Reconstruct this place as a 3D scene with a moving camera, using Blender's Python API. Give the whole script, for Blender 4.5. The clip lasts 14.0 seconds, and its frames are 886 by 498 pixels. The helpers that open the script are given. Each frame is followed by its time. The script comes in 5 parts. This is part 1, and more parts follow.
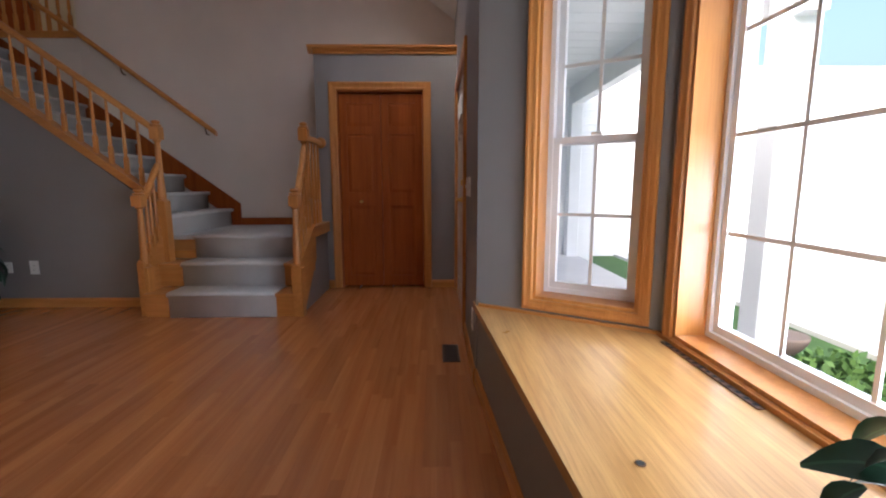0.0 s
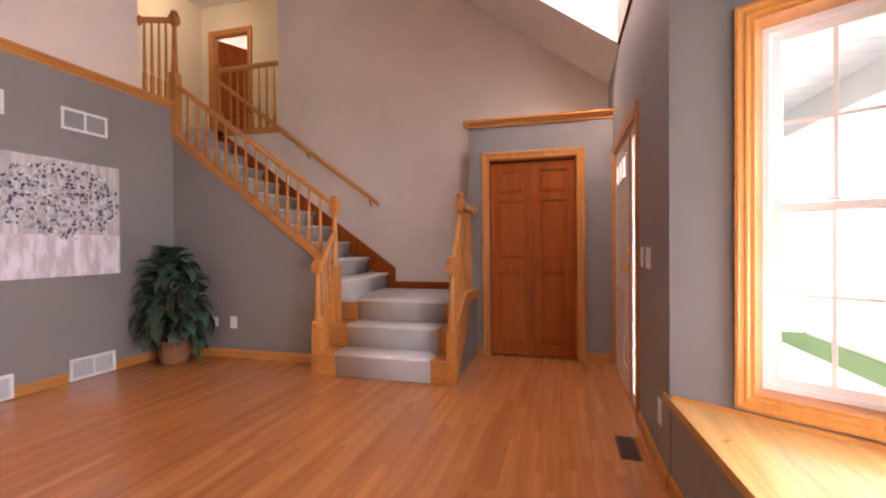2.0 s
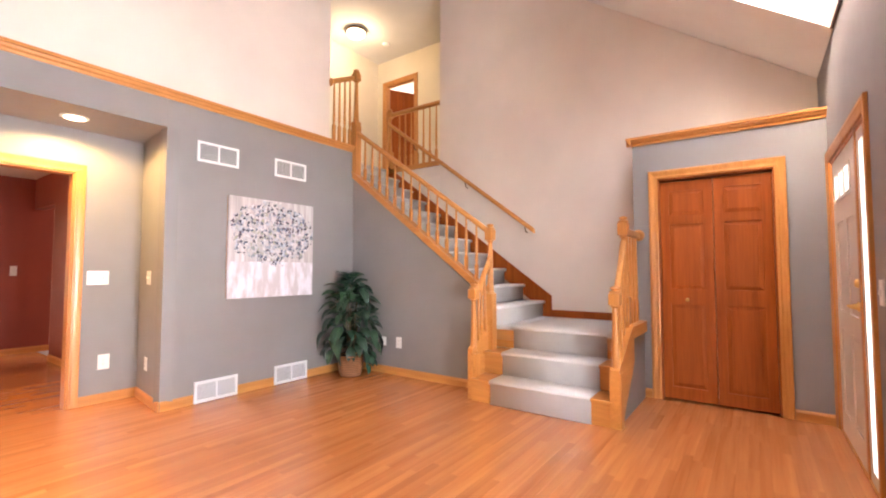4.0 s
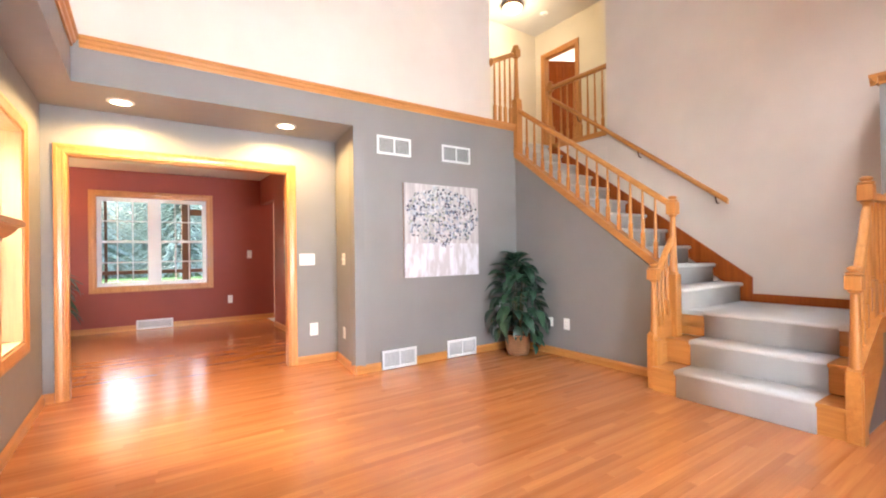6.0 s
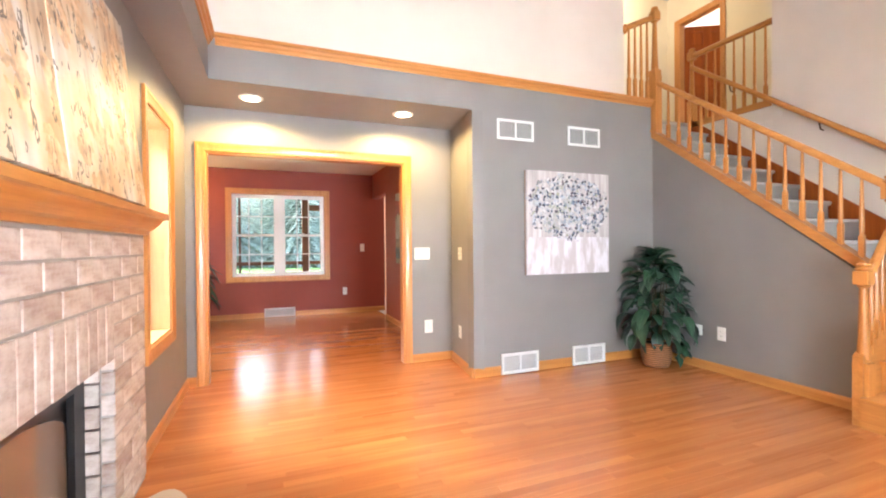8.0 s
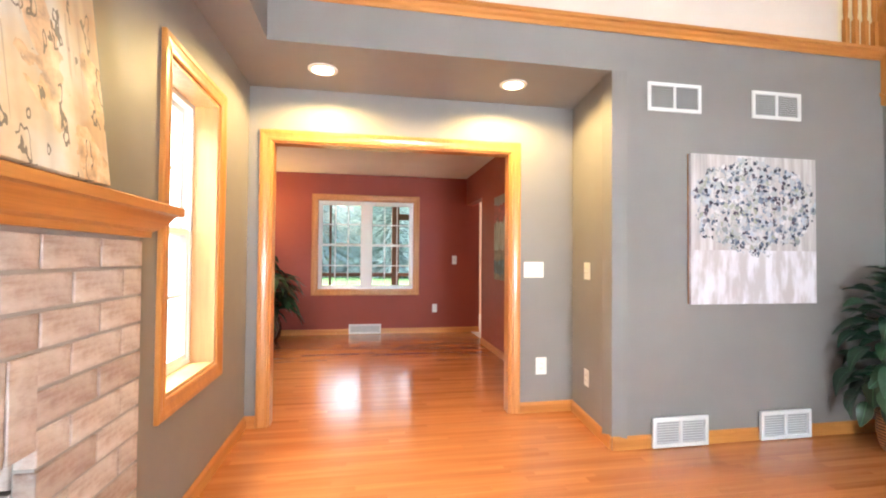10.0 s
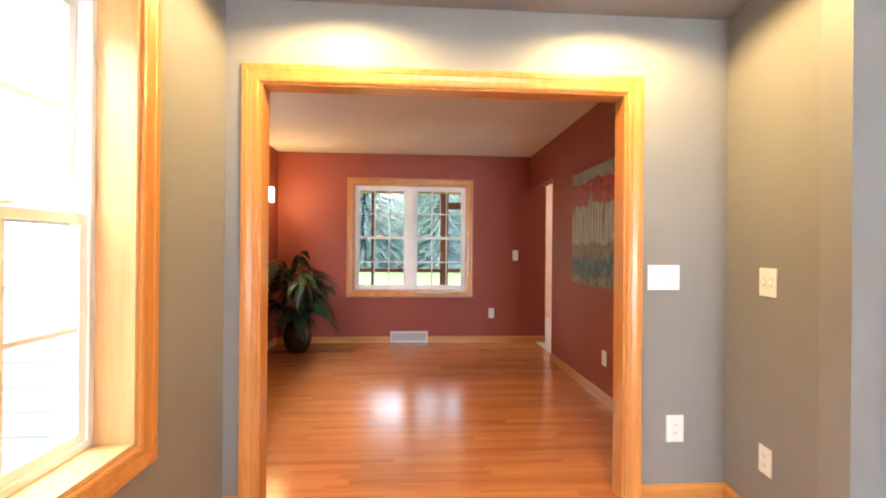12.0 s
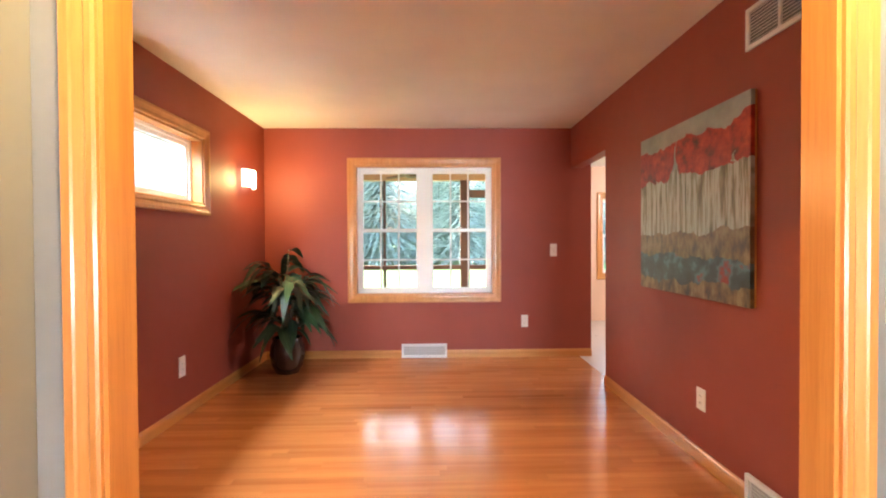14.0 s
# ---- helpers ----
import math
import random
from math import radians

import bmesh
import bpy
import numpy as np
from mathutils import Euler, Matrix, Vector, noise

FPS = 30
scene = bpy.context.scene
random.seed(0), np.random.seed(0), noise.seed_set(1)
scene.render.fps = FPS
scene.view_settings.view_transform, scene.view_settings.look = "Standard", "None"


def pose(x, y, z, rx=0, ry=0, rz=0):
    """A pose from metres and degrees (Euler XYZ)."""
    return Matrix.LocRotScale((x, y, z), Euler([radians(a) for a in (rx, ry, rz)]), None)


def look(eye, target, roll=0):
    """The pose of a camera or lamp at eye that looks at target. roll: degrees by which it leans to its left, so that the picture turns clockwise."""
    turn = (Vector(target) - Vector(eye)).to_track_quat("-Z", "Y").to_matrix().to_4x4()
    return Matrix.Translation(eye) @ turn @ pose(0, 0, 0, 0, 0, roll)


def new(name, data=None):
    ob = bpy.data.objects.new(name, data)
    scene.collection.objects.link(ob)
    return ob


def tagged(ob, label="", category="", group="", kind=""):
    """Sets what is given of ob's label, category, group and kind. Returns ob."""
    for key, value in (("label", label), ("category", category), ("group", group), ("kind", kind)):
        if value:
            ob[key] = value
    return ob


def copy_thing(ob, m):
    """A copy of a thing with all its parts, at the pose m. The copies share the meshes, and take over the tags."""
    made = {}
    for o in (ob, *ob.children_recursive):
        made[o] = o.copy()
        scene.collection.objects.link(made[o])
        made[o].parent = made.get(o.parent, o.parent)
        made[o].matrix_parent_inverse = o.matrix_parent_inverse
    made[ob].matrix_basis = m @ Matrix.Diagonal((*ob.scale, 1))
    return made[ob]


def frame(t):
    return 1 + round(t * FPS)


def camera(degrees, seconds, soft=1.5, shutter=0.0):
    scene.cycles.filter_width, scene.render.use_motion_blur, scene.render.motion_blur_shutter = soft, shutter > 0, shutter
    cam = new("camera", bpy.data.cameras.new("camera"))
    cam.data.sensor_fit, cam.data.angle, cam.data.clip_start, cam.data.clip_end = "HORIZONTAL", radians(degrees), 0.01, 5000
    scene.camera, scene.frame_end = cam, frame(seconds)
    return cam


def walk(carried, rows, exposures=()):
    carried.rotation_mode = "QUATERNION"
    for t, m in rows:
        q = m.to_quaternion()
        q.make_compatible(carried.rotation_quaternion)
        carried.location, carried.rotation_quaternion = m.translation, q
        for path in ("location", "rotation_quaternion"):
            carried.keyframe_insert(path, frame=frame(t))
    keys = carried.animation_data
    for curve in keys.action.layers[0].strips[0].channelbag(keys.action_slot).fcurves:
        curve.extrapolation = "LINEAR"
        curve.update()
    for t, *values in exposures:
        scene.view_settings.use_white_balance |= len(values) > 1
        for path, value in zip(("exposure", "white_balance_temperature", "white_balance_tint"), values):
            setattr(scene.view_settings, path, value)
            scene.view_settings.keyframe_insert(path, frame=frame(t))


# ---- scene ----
cam = camera(90.5, 14.0, soft=2.0)
PATH = [
    (0, (0.265, 0.086, 1.101), (0.297, 2.065, 0.813), -0.1),
    (0.5, (0.213, 0.114, 1.108), (0.106, 2.096, 0.866), -0.3),
    (1, (0.144, 0.139, 1.125), (-0.102, 2.116, 0.953), -0.8),
    (1.5, (0.07, 0.145, 1.153), (-0.302, 2.108, 1.059), -0.7),
    (2, (0.009, 0.161, 1.171), (-0.521, 2.09, 1.154), -0.4),
    (2.5, (-0.005, 0.183, 1.189), (-0.753, 2.037, 1.235), -0.2),
    (2.7, (0.003, 0.19, 1.21), (-0.822, 2.011, 1.261), -0.1),
    (4.8, (-0.021, 0.204, 1.192), (-1.355, 1.693, 1.257), -0.1),
    (5, (-0.025, 0.179, 1.213), (-1.411, 1.62, 1.253), -0.2),
    (5.5, (-0.062, 0.178, 1.215), (-1.593, 1.464, 1.224), -0.8),
    (6, (-0.106, 0.168, 1.204), (-1.756, 1.298, 1.212), -0.8),
    (6.5, (-0.188, 0.146, 1.217), (-1.913, 1.157, 1.216), -0.6),
    (7, (-0.278, 0.135, 1.223), (-2.055, 1.054, 1.224), -0.4),
    (7.5, (-0.391, 0.131, 1.228), (-2.205, 0.972, 1.219), -0.4),
    (8, (-0.536, 0.157, 1.209), (-2.395, 0.895, 1.195), -0.5),
    (8.5, (-0.735, 0.238, 1.212), (-2.641, 0.844, 1.204), -0.1),
    (9, (-0.975, 0.304, 1.207), (-2.918, 0.777, 1.2), 0.1),
    (9.2, (-1.093, 0.311, 1.2), (-3.043, 0.755, 1.208), 0.1),
    (11.5, (-2.418, 0.36, 1.259), (-4.41, 0.545, 1.276), 0.9),
    (12, (-2.735, 0.386, 1.261), (-4.73, 0.518, 1.264), 0.5),
    (12.5, (-3.014, 0.396, 1.265), (-5.012, 0.487, 1.254), 0.3),
    (13, (-3.276, 0.365, 1.281), (-5.273, 0.474, 1.274), -0.5),
    (13.5, (-3.575, 0.419, 1.257), (-5.573, 0.497, 1.247), -0.3),
    (14, (-3.811, 0.445, 1.274), (-5.81, 0.485, 1.247), -0.3),
]
EXPOSURES = [(0.0, 0.75, 5700, 13), (0.5, 0.95, 5850, 16), (1.0, 1.35, 6200, 23), (1.5, 1.65, 6500, 27), (2.0, 2.0, 6700, 28), (2.7, 2.55, 6700, 26), (5.0, 3.0, 6200, 13), (7.5, 3.02, 6000, 8), (9.0, 2.97, 5950, 6), (11.5, 2.75, 5950, 4), (12.5, 2.75, 5950, 4), (14.0, 3.2, 5850, 2)]
walk(cam, [(t, look(eye, target, roll)) for t, eye, target, roll in PATH], EXPOSURES)

# ---- world and light ----
world = bpy.data.worlds.new("sky")
scene.world = world
world.use_nodes = True
wn = world.node_tree.nodes
sky = wn.new("ShaderNodeTexSky")
sky.sky_type = "NISHITA"
sky.sun_disc = False
sky.sun_elevation = radians(38)
sky.sun_rotation = radians(-152)
sky.dust_density = 9.0
sky.ozone_density = 0.6
world.node_tree.links.new(sky.outputs[0], wn["Background"].inputs[0])
wn["Background"].inputs[1].default_value = 0.27

sun = new("sun", bpy.data.lights.new("sun", "SUN"))
sun.data.energy = 0.8
sun.data.angle = radians(14)
sun.data.color = (1.0, 0.95, 0.88)
sun.matrix_world = look((-4.5, -8.5, 7.5), (0, 0, 0))


def area(name, eye, target, w, h, power, color=(1, 1, 1)):
    ob = new(name, bpy.data.lights.new(name, "AREA"))
    ob.data.shape = "RECTANGLE"
    ob.data.size, ob.data.size_y, ob.data.energy, ob.data.color = w, h, power, color
    ob.matrix_world = look(eye, target)
    return ob


DAY = (0.93, 0.97, 1.0)
# area lamps added out of view beyond the openings, in place of sky light
area("daylight_bay_centre", (2.1, 1.2, 0.8), (-3.4, 2.9, 0.95), 1.3, 0.85, 37, DAY)
area("daylight_bay_south", (1.0, -0.2, 1.3), (-3.6, 3.2, 1.6), 0.5, 1.4, 5, DAY)
area("daylight_south", (-3.9, -1.25, 2.6), (-3.95, 1.3, 0.0), 0.9, 0.9, 20, DAY)
area("daylight_dining_high", (-6.7, -1.72, 2.3), (-6.3, 1.8, 1.1), 1.2, 0.3, 19, DAY)
area("daylight_skylight", (0.25, 3.2, 4.7), (-2.5, 5.0, 1.5), 0.6, 1.1, 5, DAY)
# unseen fill lamp added inside the kitchen, away from its window
area("fill_kitchen", (-8.7, 4.9, 2.2), (-10.2, 2.4, 1.2), 1.0, 0.6, 9, DAY)
area("daylight_bedroom", (-5.8, 9.4, 4.4), (-5.6, 7.0, 3.6), 1.0, 1.0, 3.5, DAY)


def spot(name, place, power, color, angle=110, blend=0.8, radius=0.05):
    ob = new(name, bpy.data.lights.new(name, "SPOT"))
    ob.data.energy, ob.data.color, ob.data.spot_size, ob.data.spot_blend, ob.data.shadow_soft_size = power, color, radians(angle), blend, radius
    ob.matrix_world = pose(*place)
    return ob


def bulb(name, place, power, color, radius=0.05):
    ob = new(name, bpy.data.lights.new(name, "POINT"))
    ob.data.energy, ob.data.color, ob.data.shadow_soft_size = power, color, radius
    ob.matrix_world = pose(*place)
    return ob


WARM = (1.0, 0.65, 0.25)
spot("can_lamp", (-4.49, 0.035, 2.425), 20, WARM, 168, 0.35)
spot("can_lamp", (-4.49, 1.335, 2.425), 20, WARM, 168, 0.35)
bulb("hall_lamp", (-5.45, 5.3, 5.06), 3.5, (1.0, 0.75, 0.42), 0.1)
bulb("sconce_lamp", (-8.16, -1.29, 1.91), 3.6, (1.0, 0.62, 0.22), 0.05)


# ---- materials ----
class Nodes:
    """Small helper for node materials."""

    def __init__(self, name, rough=0.5, metal=0.0):
        self.mat = bpy.data.materials.new(name)
        self.mat.use_nodes = True
        self.t = self.mat.node_tree
        self.b = self.t.nodes["Principled BSDF"]
        self.b.inputs["Roughness"].default_value = rough
        self.b.inputs["Metallic"].default_value = metal
        self.co = self.t.nodes.new("ShaderNodeTexCoord").outputs["Object"]

    def add(self, kind, **props):
        n = self.t.nodes.new(kind)
        for k, v in props.items():
            n.inputs[k.replace("_", " ")].default_value = v
        return n

    def link(self, a, b):
        self.t.links.new(a, b)

    def mapped(self, scale, vec=None):
        m = self.add("ShaderNodeMapping", Scale=scale)
        self.link(vec or self.co, m.inputs[0])
        return m.outputs[0]

    def noise(self, scale, detail=4, vec=None, rough=0.55):
        n = self.add("ShaderNodeTexNoise", Scale=scale, Detail=detail, Roughness=rough)
        self.link(vec or self.co, n.inputs["Vector"])
        return n.outputs["Fac"]

    def ramp(self, fac, stops):
        n = self.add("ShaderNodeValToRGB")
        el = n.color_ramp.elements
        while len(el) < len(stops):
            el.new(0.5)
        for e, (p, c) in zip(el, stops):
            e.position, e.color = p, (*c, 1)
        self.link(fac, n.inputs[0])
        return n.outputs[0]

    def mix(self, fac, a, b, kind="MIX"):
        n = self.t.nodes.new("ShaderNodeMix")
        n.data_type, n.blend_type = "RGBA", kind
        for sock, v in ((n.inputs[0], fac), (n.inputs[6], a), (n.inputs[7], b)):
            if hasattr(v, "is_linked"):
                self.link(v, sock)
            else:
                sock.default_value = v if isinstance(v, float) else (*v, 1)
        return n.outputs[2]

    def colour(self, out):
        self.link(out, self.b.inputs["Base Color"])

    def bump(self, height, strength=0.2, distance=0.002):
        n = self.add("ShaderNodeBump", Strength=strength, Distance=distance)
        self.link(height, n.inputs["Height"])
        self.link(n.outputs[0], self.b.inputs["Normal"])

    def rough(self, fac, lo, hi):
        n = self.add("ShaderNodeMapRange", To_Min=lo, To_Max=hi)
        self.link(fac, n.inputs[0])
        self.link(n.outputs[0], self.b.inputs["Roughness"])


def tint(c, k):
    return tuple(min(1.0, v * k) for v in c)


def paint(name, c, rough=0.55, relief=0.12, scale=260):
    m = Nodes(name, rough)
    big = m.noise(1.3, 3)
    m.colour(m.ramp(big, [(0.3, tint(c, 0.94)), (0.7, tint(c, 1.05))]))
    m.bump(m.noise(scale, 3), relief, 0.0015)
    m.rough(m.noise(9, 3), rough - 0.06, rough + 0.06)
    return m.mat


def wood(name, dark, light, axis="x", rough=0.35, grain=1.0, coat=0.25, random=0.0, island=False, pore=0.5, relief=0.12, gloss=0.5):
    """Stained oak: long streaks and open pores along one axis."""
    m = Nodes(name, rough)
    long, across = 1.1 * grain, 26 * grain
    sc = {"x": (long, across, across), "y": (across, long, across), "z": (across, across, long)}[axis]
    vec = m.co
    info = m.t.nodes.new("ShaderNodeNewGeometry" if island else "ShaderNodeObjectInfo")
    rnd = info.outputs["Random Per Island" if island else "Random"]
    if random:
        add = m.t.nodes.new("ShaderNodeVectorMath")
        add.operation = "MULTIPLY_ADD"
        add.inputs[1].default_value = (37, 41, 29)
        m.link(rnd, add.inputs[0])
        m.link(m.co, add.inputs[2])
        vec = add.outputs[0]
    v = m.mapped(sc, vec)
    warp = m.noise(1.0, 5, v, 0.6)
    fine = m.noise(5.0, 4, v, 0.7)
    base = m.ramp(warp, [(0.28, dark), (0.5, tuple((a + b) / 2 for a, b in zip(dark, light))), (0.72, light)])
    pores = m.ramp(fine, [(0.34, (0.6, 0.55, 0.5)), (0.56, (1, 1, 1))])
    col = m.mix(pore, base, pores, "MULTIPLY")
    if random:
        shade = m.ramp(rnd, [(0.0, (1 - random,) * 3), (0.55, (1.0, 1.0, 1.0)), (1.0, (1 + random * 0.6, 1 + random * 0.5, 1 + random * 0.4))])
        col = m.mix(1.0, col, shade, "MULTIPLY")
    m.colour(col)
    m.bump(fine, relief * pore, 0.0005)
    m.b.inputs["Specular IOR Level"].default_value = gloss
    m.rough(m.noise(6, 3), rough - 0.07, rough + 0.1)
    m.b.inputs["Coat Weight"].default_value = coat
    m.b.inputs["Coat Roughness"].default_value = 0.18
    return m.mat


GRAY = paint("gray_wall_paint", (0.235, 0.222, 0.217))
WHITE = paint("white_wall_paint", (0.7, 0.61, 0.535))
RED = paint("brick_red_wall_paint", (0.28, 0.052, 0.029), 0.6)
CEIL = paint("white_ceiling_paint", (0.74, 0.71, 0.68), 0.8, 0.5, 90)
OAK_X = wood("honey_oak_along_x", (0.47, 0.18, 0.036), (0.6, 0.26, 0.062), "x", pore=0.3)
OAK_Y = wood("honey_oak_along_y", (0.47, 0.18, 0.036), (0.6, 0.26, 0.062), "y", pore=0.3)
OAK_Z = wood("honey_oak_along_z", (0.47, 0.18, 0.036), (0.6, 0.26, 0.062), "z", pore=0.3)
# honey oak made paler: the window light on window_1's jamb is in the colour
LIT_JAMB = wood("lit_oak_jamb", (0.5, 0.27, 0.1), (0.62, 0.36, 0.15), "z", 0.4, pore=0.2)
SILL = wood("pale_oak_veneer", (0.46, 0.24, 0.07), (0.66, 0.39, 0.14), "y", 0.3, 0.8)
DOOR = wood("red_oak_door", (0.24, 0.048, 0.006), (0.38, 0.092, 0.012), "z", 0.5, 0.8, 0.0, pore=0.3, gloss=0.2)
PLANK = wood("oak_floor_board", (0.42, 0.138, 0.037), (0.6, 0.232, 0.073), "y", 0.19, 0.5, 0.5, 0.12, False, 0.15, 0.02)
PLANK_X = wood("oak_floor_board_rest", (0.42, 0.138, 0.037), (0.6, 0.232, 0.073), "y", 0.19, 0.5, 0.5, 0.12, True, 0.15, 0.02)
VINYL = paint("white_vinyl", (0.82, 0.82, 0.82), 0.35, 0.02)
PLASTIC = paint("white_plastic", (0.8, 0.79, 0.77), 0.35, 0.02)
STEEL = paint("white_painted_steel", (0.78, 0.78, 0.78), 0.4, 0.02)
DARK = paint("dark_void", (0.02, 0.02, 0.02), 0.8, 0.02)
SUBFLOOR = paint("subfloor", (0.1, 0.05, 0.02), 0.8, 0.1)


def carpet_mat():
    m = Nodes("pale_grey_carpet", 0.95)
    a, b = m.noise(420, 3), m.noise(5, 4)
    base = m.ramp(a, [(0.3, (0.55, 0.52, 0.49)), (0.7, (0.79, 0.76, 0.73))])
    m.colour(m.mix(0.5, base, m.ramp(b, [(0.3, (0.86, 0.85, 0.84)), (0.65, (1, 1, 1))]), "MULTIPLY"))
    m.bump(a, 0.9, 0.006)
    m.b.inputs["Sheen Weight"].default_value = 0.3
    return m.mat


def metal(name, c, rough=0.3):
    m = Nodes(name, rough, 1.0)
    m.colour(m.ramp(m.noise(30, 3), [(0.3, tint(c, 0.85)), (0.7, c)]))
    return m.mat


def glass_mat():
    m = bpy.data.materials.new("window_glass")
    m.use_nodes = True
    t = m.node_tree
    b = t.nodes["Principled BSDF"]
    b.inputs["Base Color"].default_value = (1, 1, 1, 1)
    b.inputs["Roughness"].default_value = 0.0
    b.inputs["Transmission Weight"].default_value = 1.0
    b.inputs["IOR"].default_value = 1.0 + 0.02
    return m


def glow(name, c, power):
    m = bpy.data.materials.new(name)
    m.use_nodes = True
    b = m.node_tree.nodes["Principled BSDF"]
    b.inputs["Base Color"].default_value = (0.9, 0.85, 0.75, 1)
    b.inputs["Emission Color"].default_value = (*c, 1)
    b.inputs["Emission Strength"].default_value = power
    return m


CARPET = carpet_mat()
BRASS = metal("brass", (0.8, 0.55, 0.2))
BRONZE = metal("dark_bronze", (0.19, 0.115, 0.075), 0.45)
GLASS = glass_mat()
LAMP_GLASS = glow("lit_frosted_glass", (1.0, 0.8, 0.5), 1.0)
SCONCE_GLASS = glow("lit_sconce_glass", (1.0, 0.78, 0.5), 0.8)
CAN_GLASS = glow("lit_bulb", (1.0, 0.82, 0.5), 4.0)


# ---- geometry helpers ----
def mesh(name, bm, material, smooth=False):
    me = bpy.data.meshes.new(name)
    bmesh.ops.recalc_face_normals(bm, faces=bm.faces)
    bm.to_mesh(me)
    bm.free()
    me.materials.append(material)
    if smooth:
        for p in me.polygons:
            p.use_smooth = True
    return me


def part(name, bm, material, parent=None, label="", smooth=False):
    ob = new(name, mesh(name, bm, material, smooth))
    if parent is not None:
        ob.parent = parent
    if label:
        ob["label"] = label
    return ob


def empty(name, m=None, label="", category="", group="", kind=""):
    ob = new(name)
    if m is not None:
        ob.matrix_world = m
    return tagged(ob, label, category, group, kind)


def structure(name, bm, material, label="", category=""):
    return tagged(part(name, bm, material), label, category, "", "structure")


def box(bm, x0, x1, y0, y1, z0, z1, bevel=0.0):
    r = bmesh.ops.create_cube(bm, size=1, matrix=Matrix.LocRotScale(((x0 + x1) / 2, (y0 + y1) / 2, (z0 + z1) / 2), None, (abs(x1 - x0), abs(y1 - y0), abs(z1 - z0))))
    if bevel:
        es = list({e for v in r["verts"] for e in v.link_edges})
        bmesh.ops.bevel(bm, geom=es, offset=bevel, segments=2, affect="EDGES", profile=0.6)
    return bm


def boxed(*a, bevel=0.0):
    return box(bmesh.new(), *a, bevel=bevel)


def prism(pts, axis, a, b):
    """A flat outline, pushed along an axis from a to b. The outline's two numbers are the other two axes in order."""
    bm = bmesh.new()

    def at(p, v):
        q = list(p)
        q.insert("xyz".index(axis), v)
        return q

    lo = [bm.verts.new(at(p, a)) for p in pts]
    hi = [bm.verts.new(at(p, b)) for p in pts]
    bm.faces.new(lo)
    bm.faces.new(hi[::-1])
    n = len(pts)
    for i in range(n):
        bm.faces.new((lo[i], lo[(i + 1) % n], hi[(i + 1) % n], hi[i]))
    return bm


def lathe(bm, profile, x=0.0, y=0.0, segs=16):
    rings = []
    for r, z in profile:
        rings.append([bm.verts.new((x + r * math.cos(2 * math.pi * i / segs), y + r * math.sin(2 * math.pi * i / segs), z)) for i in range(segs)])
    for a, b in zip(rings, rings[1:]):
        for i in range(segs):
            bm.faces.new((a[i], a[(i + 1) % segs], b[(i + 1) % segs], b[i]))
    bm.faces.new(rings[0][::-1])
    bm.faces.new(rings[-1])
    return bm


def tube(points, radius, segs=10):
    """A round bar along points."""
    bm = bmesh.new()
    pts = [Vector(p) for p in points]
    rings = []
    for i, p in enumerate(pts):
        d = (pts[min(i + 1, len(pts) - 1)] - pts[max(i - 1, 0)]).normalized()
        u = d.cross(Vector((0, 0, 1)))
        u = u.normalized() if u.length > 0.01 else Vector((1, 0, 0))
        w = d.cross(u)
        rr = radius[i] if isinstance(radius, (list, tuple)) else radius
        rings.append([bm.verts.new(p + (u * math.cos(2 * math.pi * k / segs) + w * math.sin(2 * math.pi * k / segs)) * rr) for k in range(segs)])
    for a, b in zip(rings, rings[1:]):
        for k in range(segs):
            bm.faces.new((a[k], a[(k + 1) % segs], b[(k + 1) % segs], b[k]))
    bm.faces.new(rings[0][::-1])
    bm.faces.new(rings[-1])
    return bm


def bar_along(points, half_w, profile):
    """A rail with a constant cross-section (offset across, offset up) along points in one upright plane or bend."""
    bm = bmesh.new()
    pts = [Vector(p) for p in points]
    rings = []
    for i, p in enumerate(pts):
        d = pts[min(i + 1, len(pts) - 1)] - pts[max(i - 1, 0)]
        side = Vector((d.y, -d.x, 0))
        side = side.normalized() if side.length > 1e-6 else Vector((1, 0, 0))
        rings.append([bm.verts.new(p + side * (a * half_w) + Vector((0, 0, b))) for a, b in profile])
    n = len(profile)
    for a, b in zip(rings, rings[1:]):
        for k in range(n):
            bm.faces.new((a[k], a[(k + 1) % n], b[(k + 1) % n], b[k]))
    bm.faces.new(rings[0][::-1])
    bm.faces.new(rings[-1])
    return bm


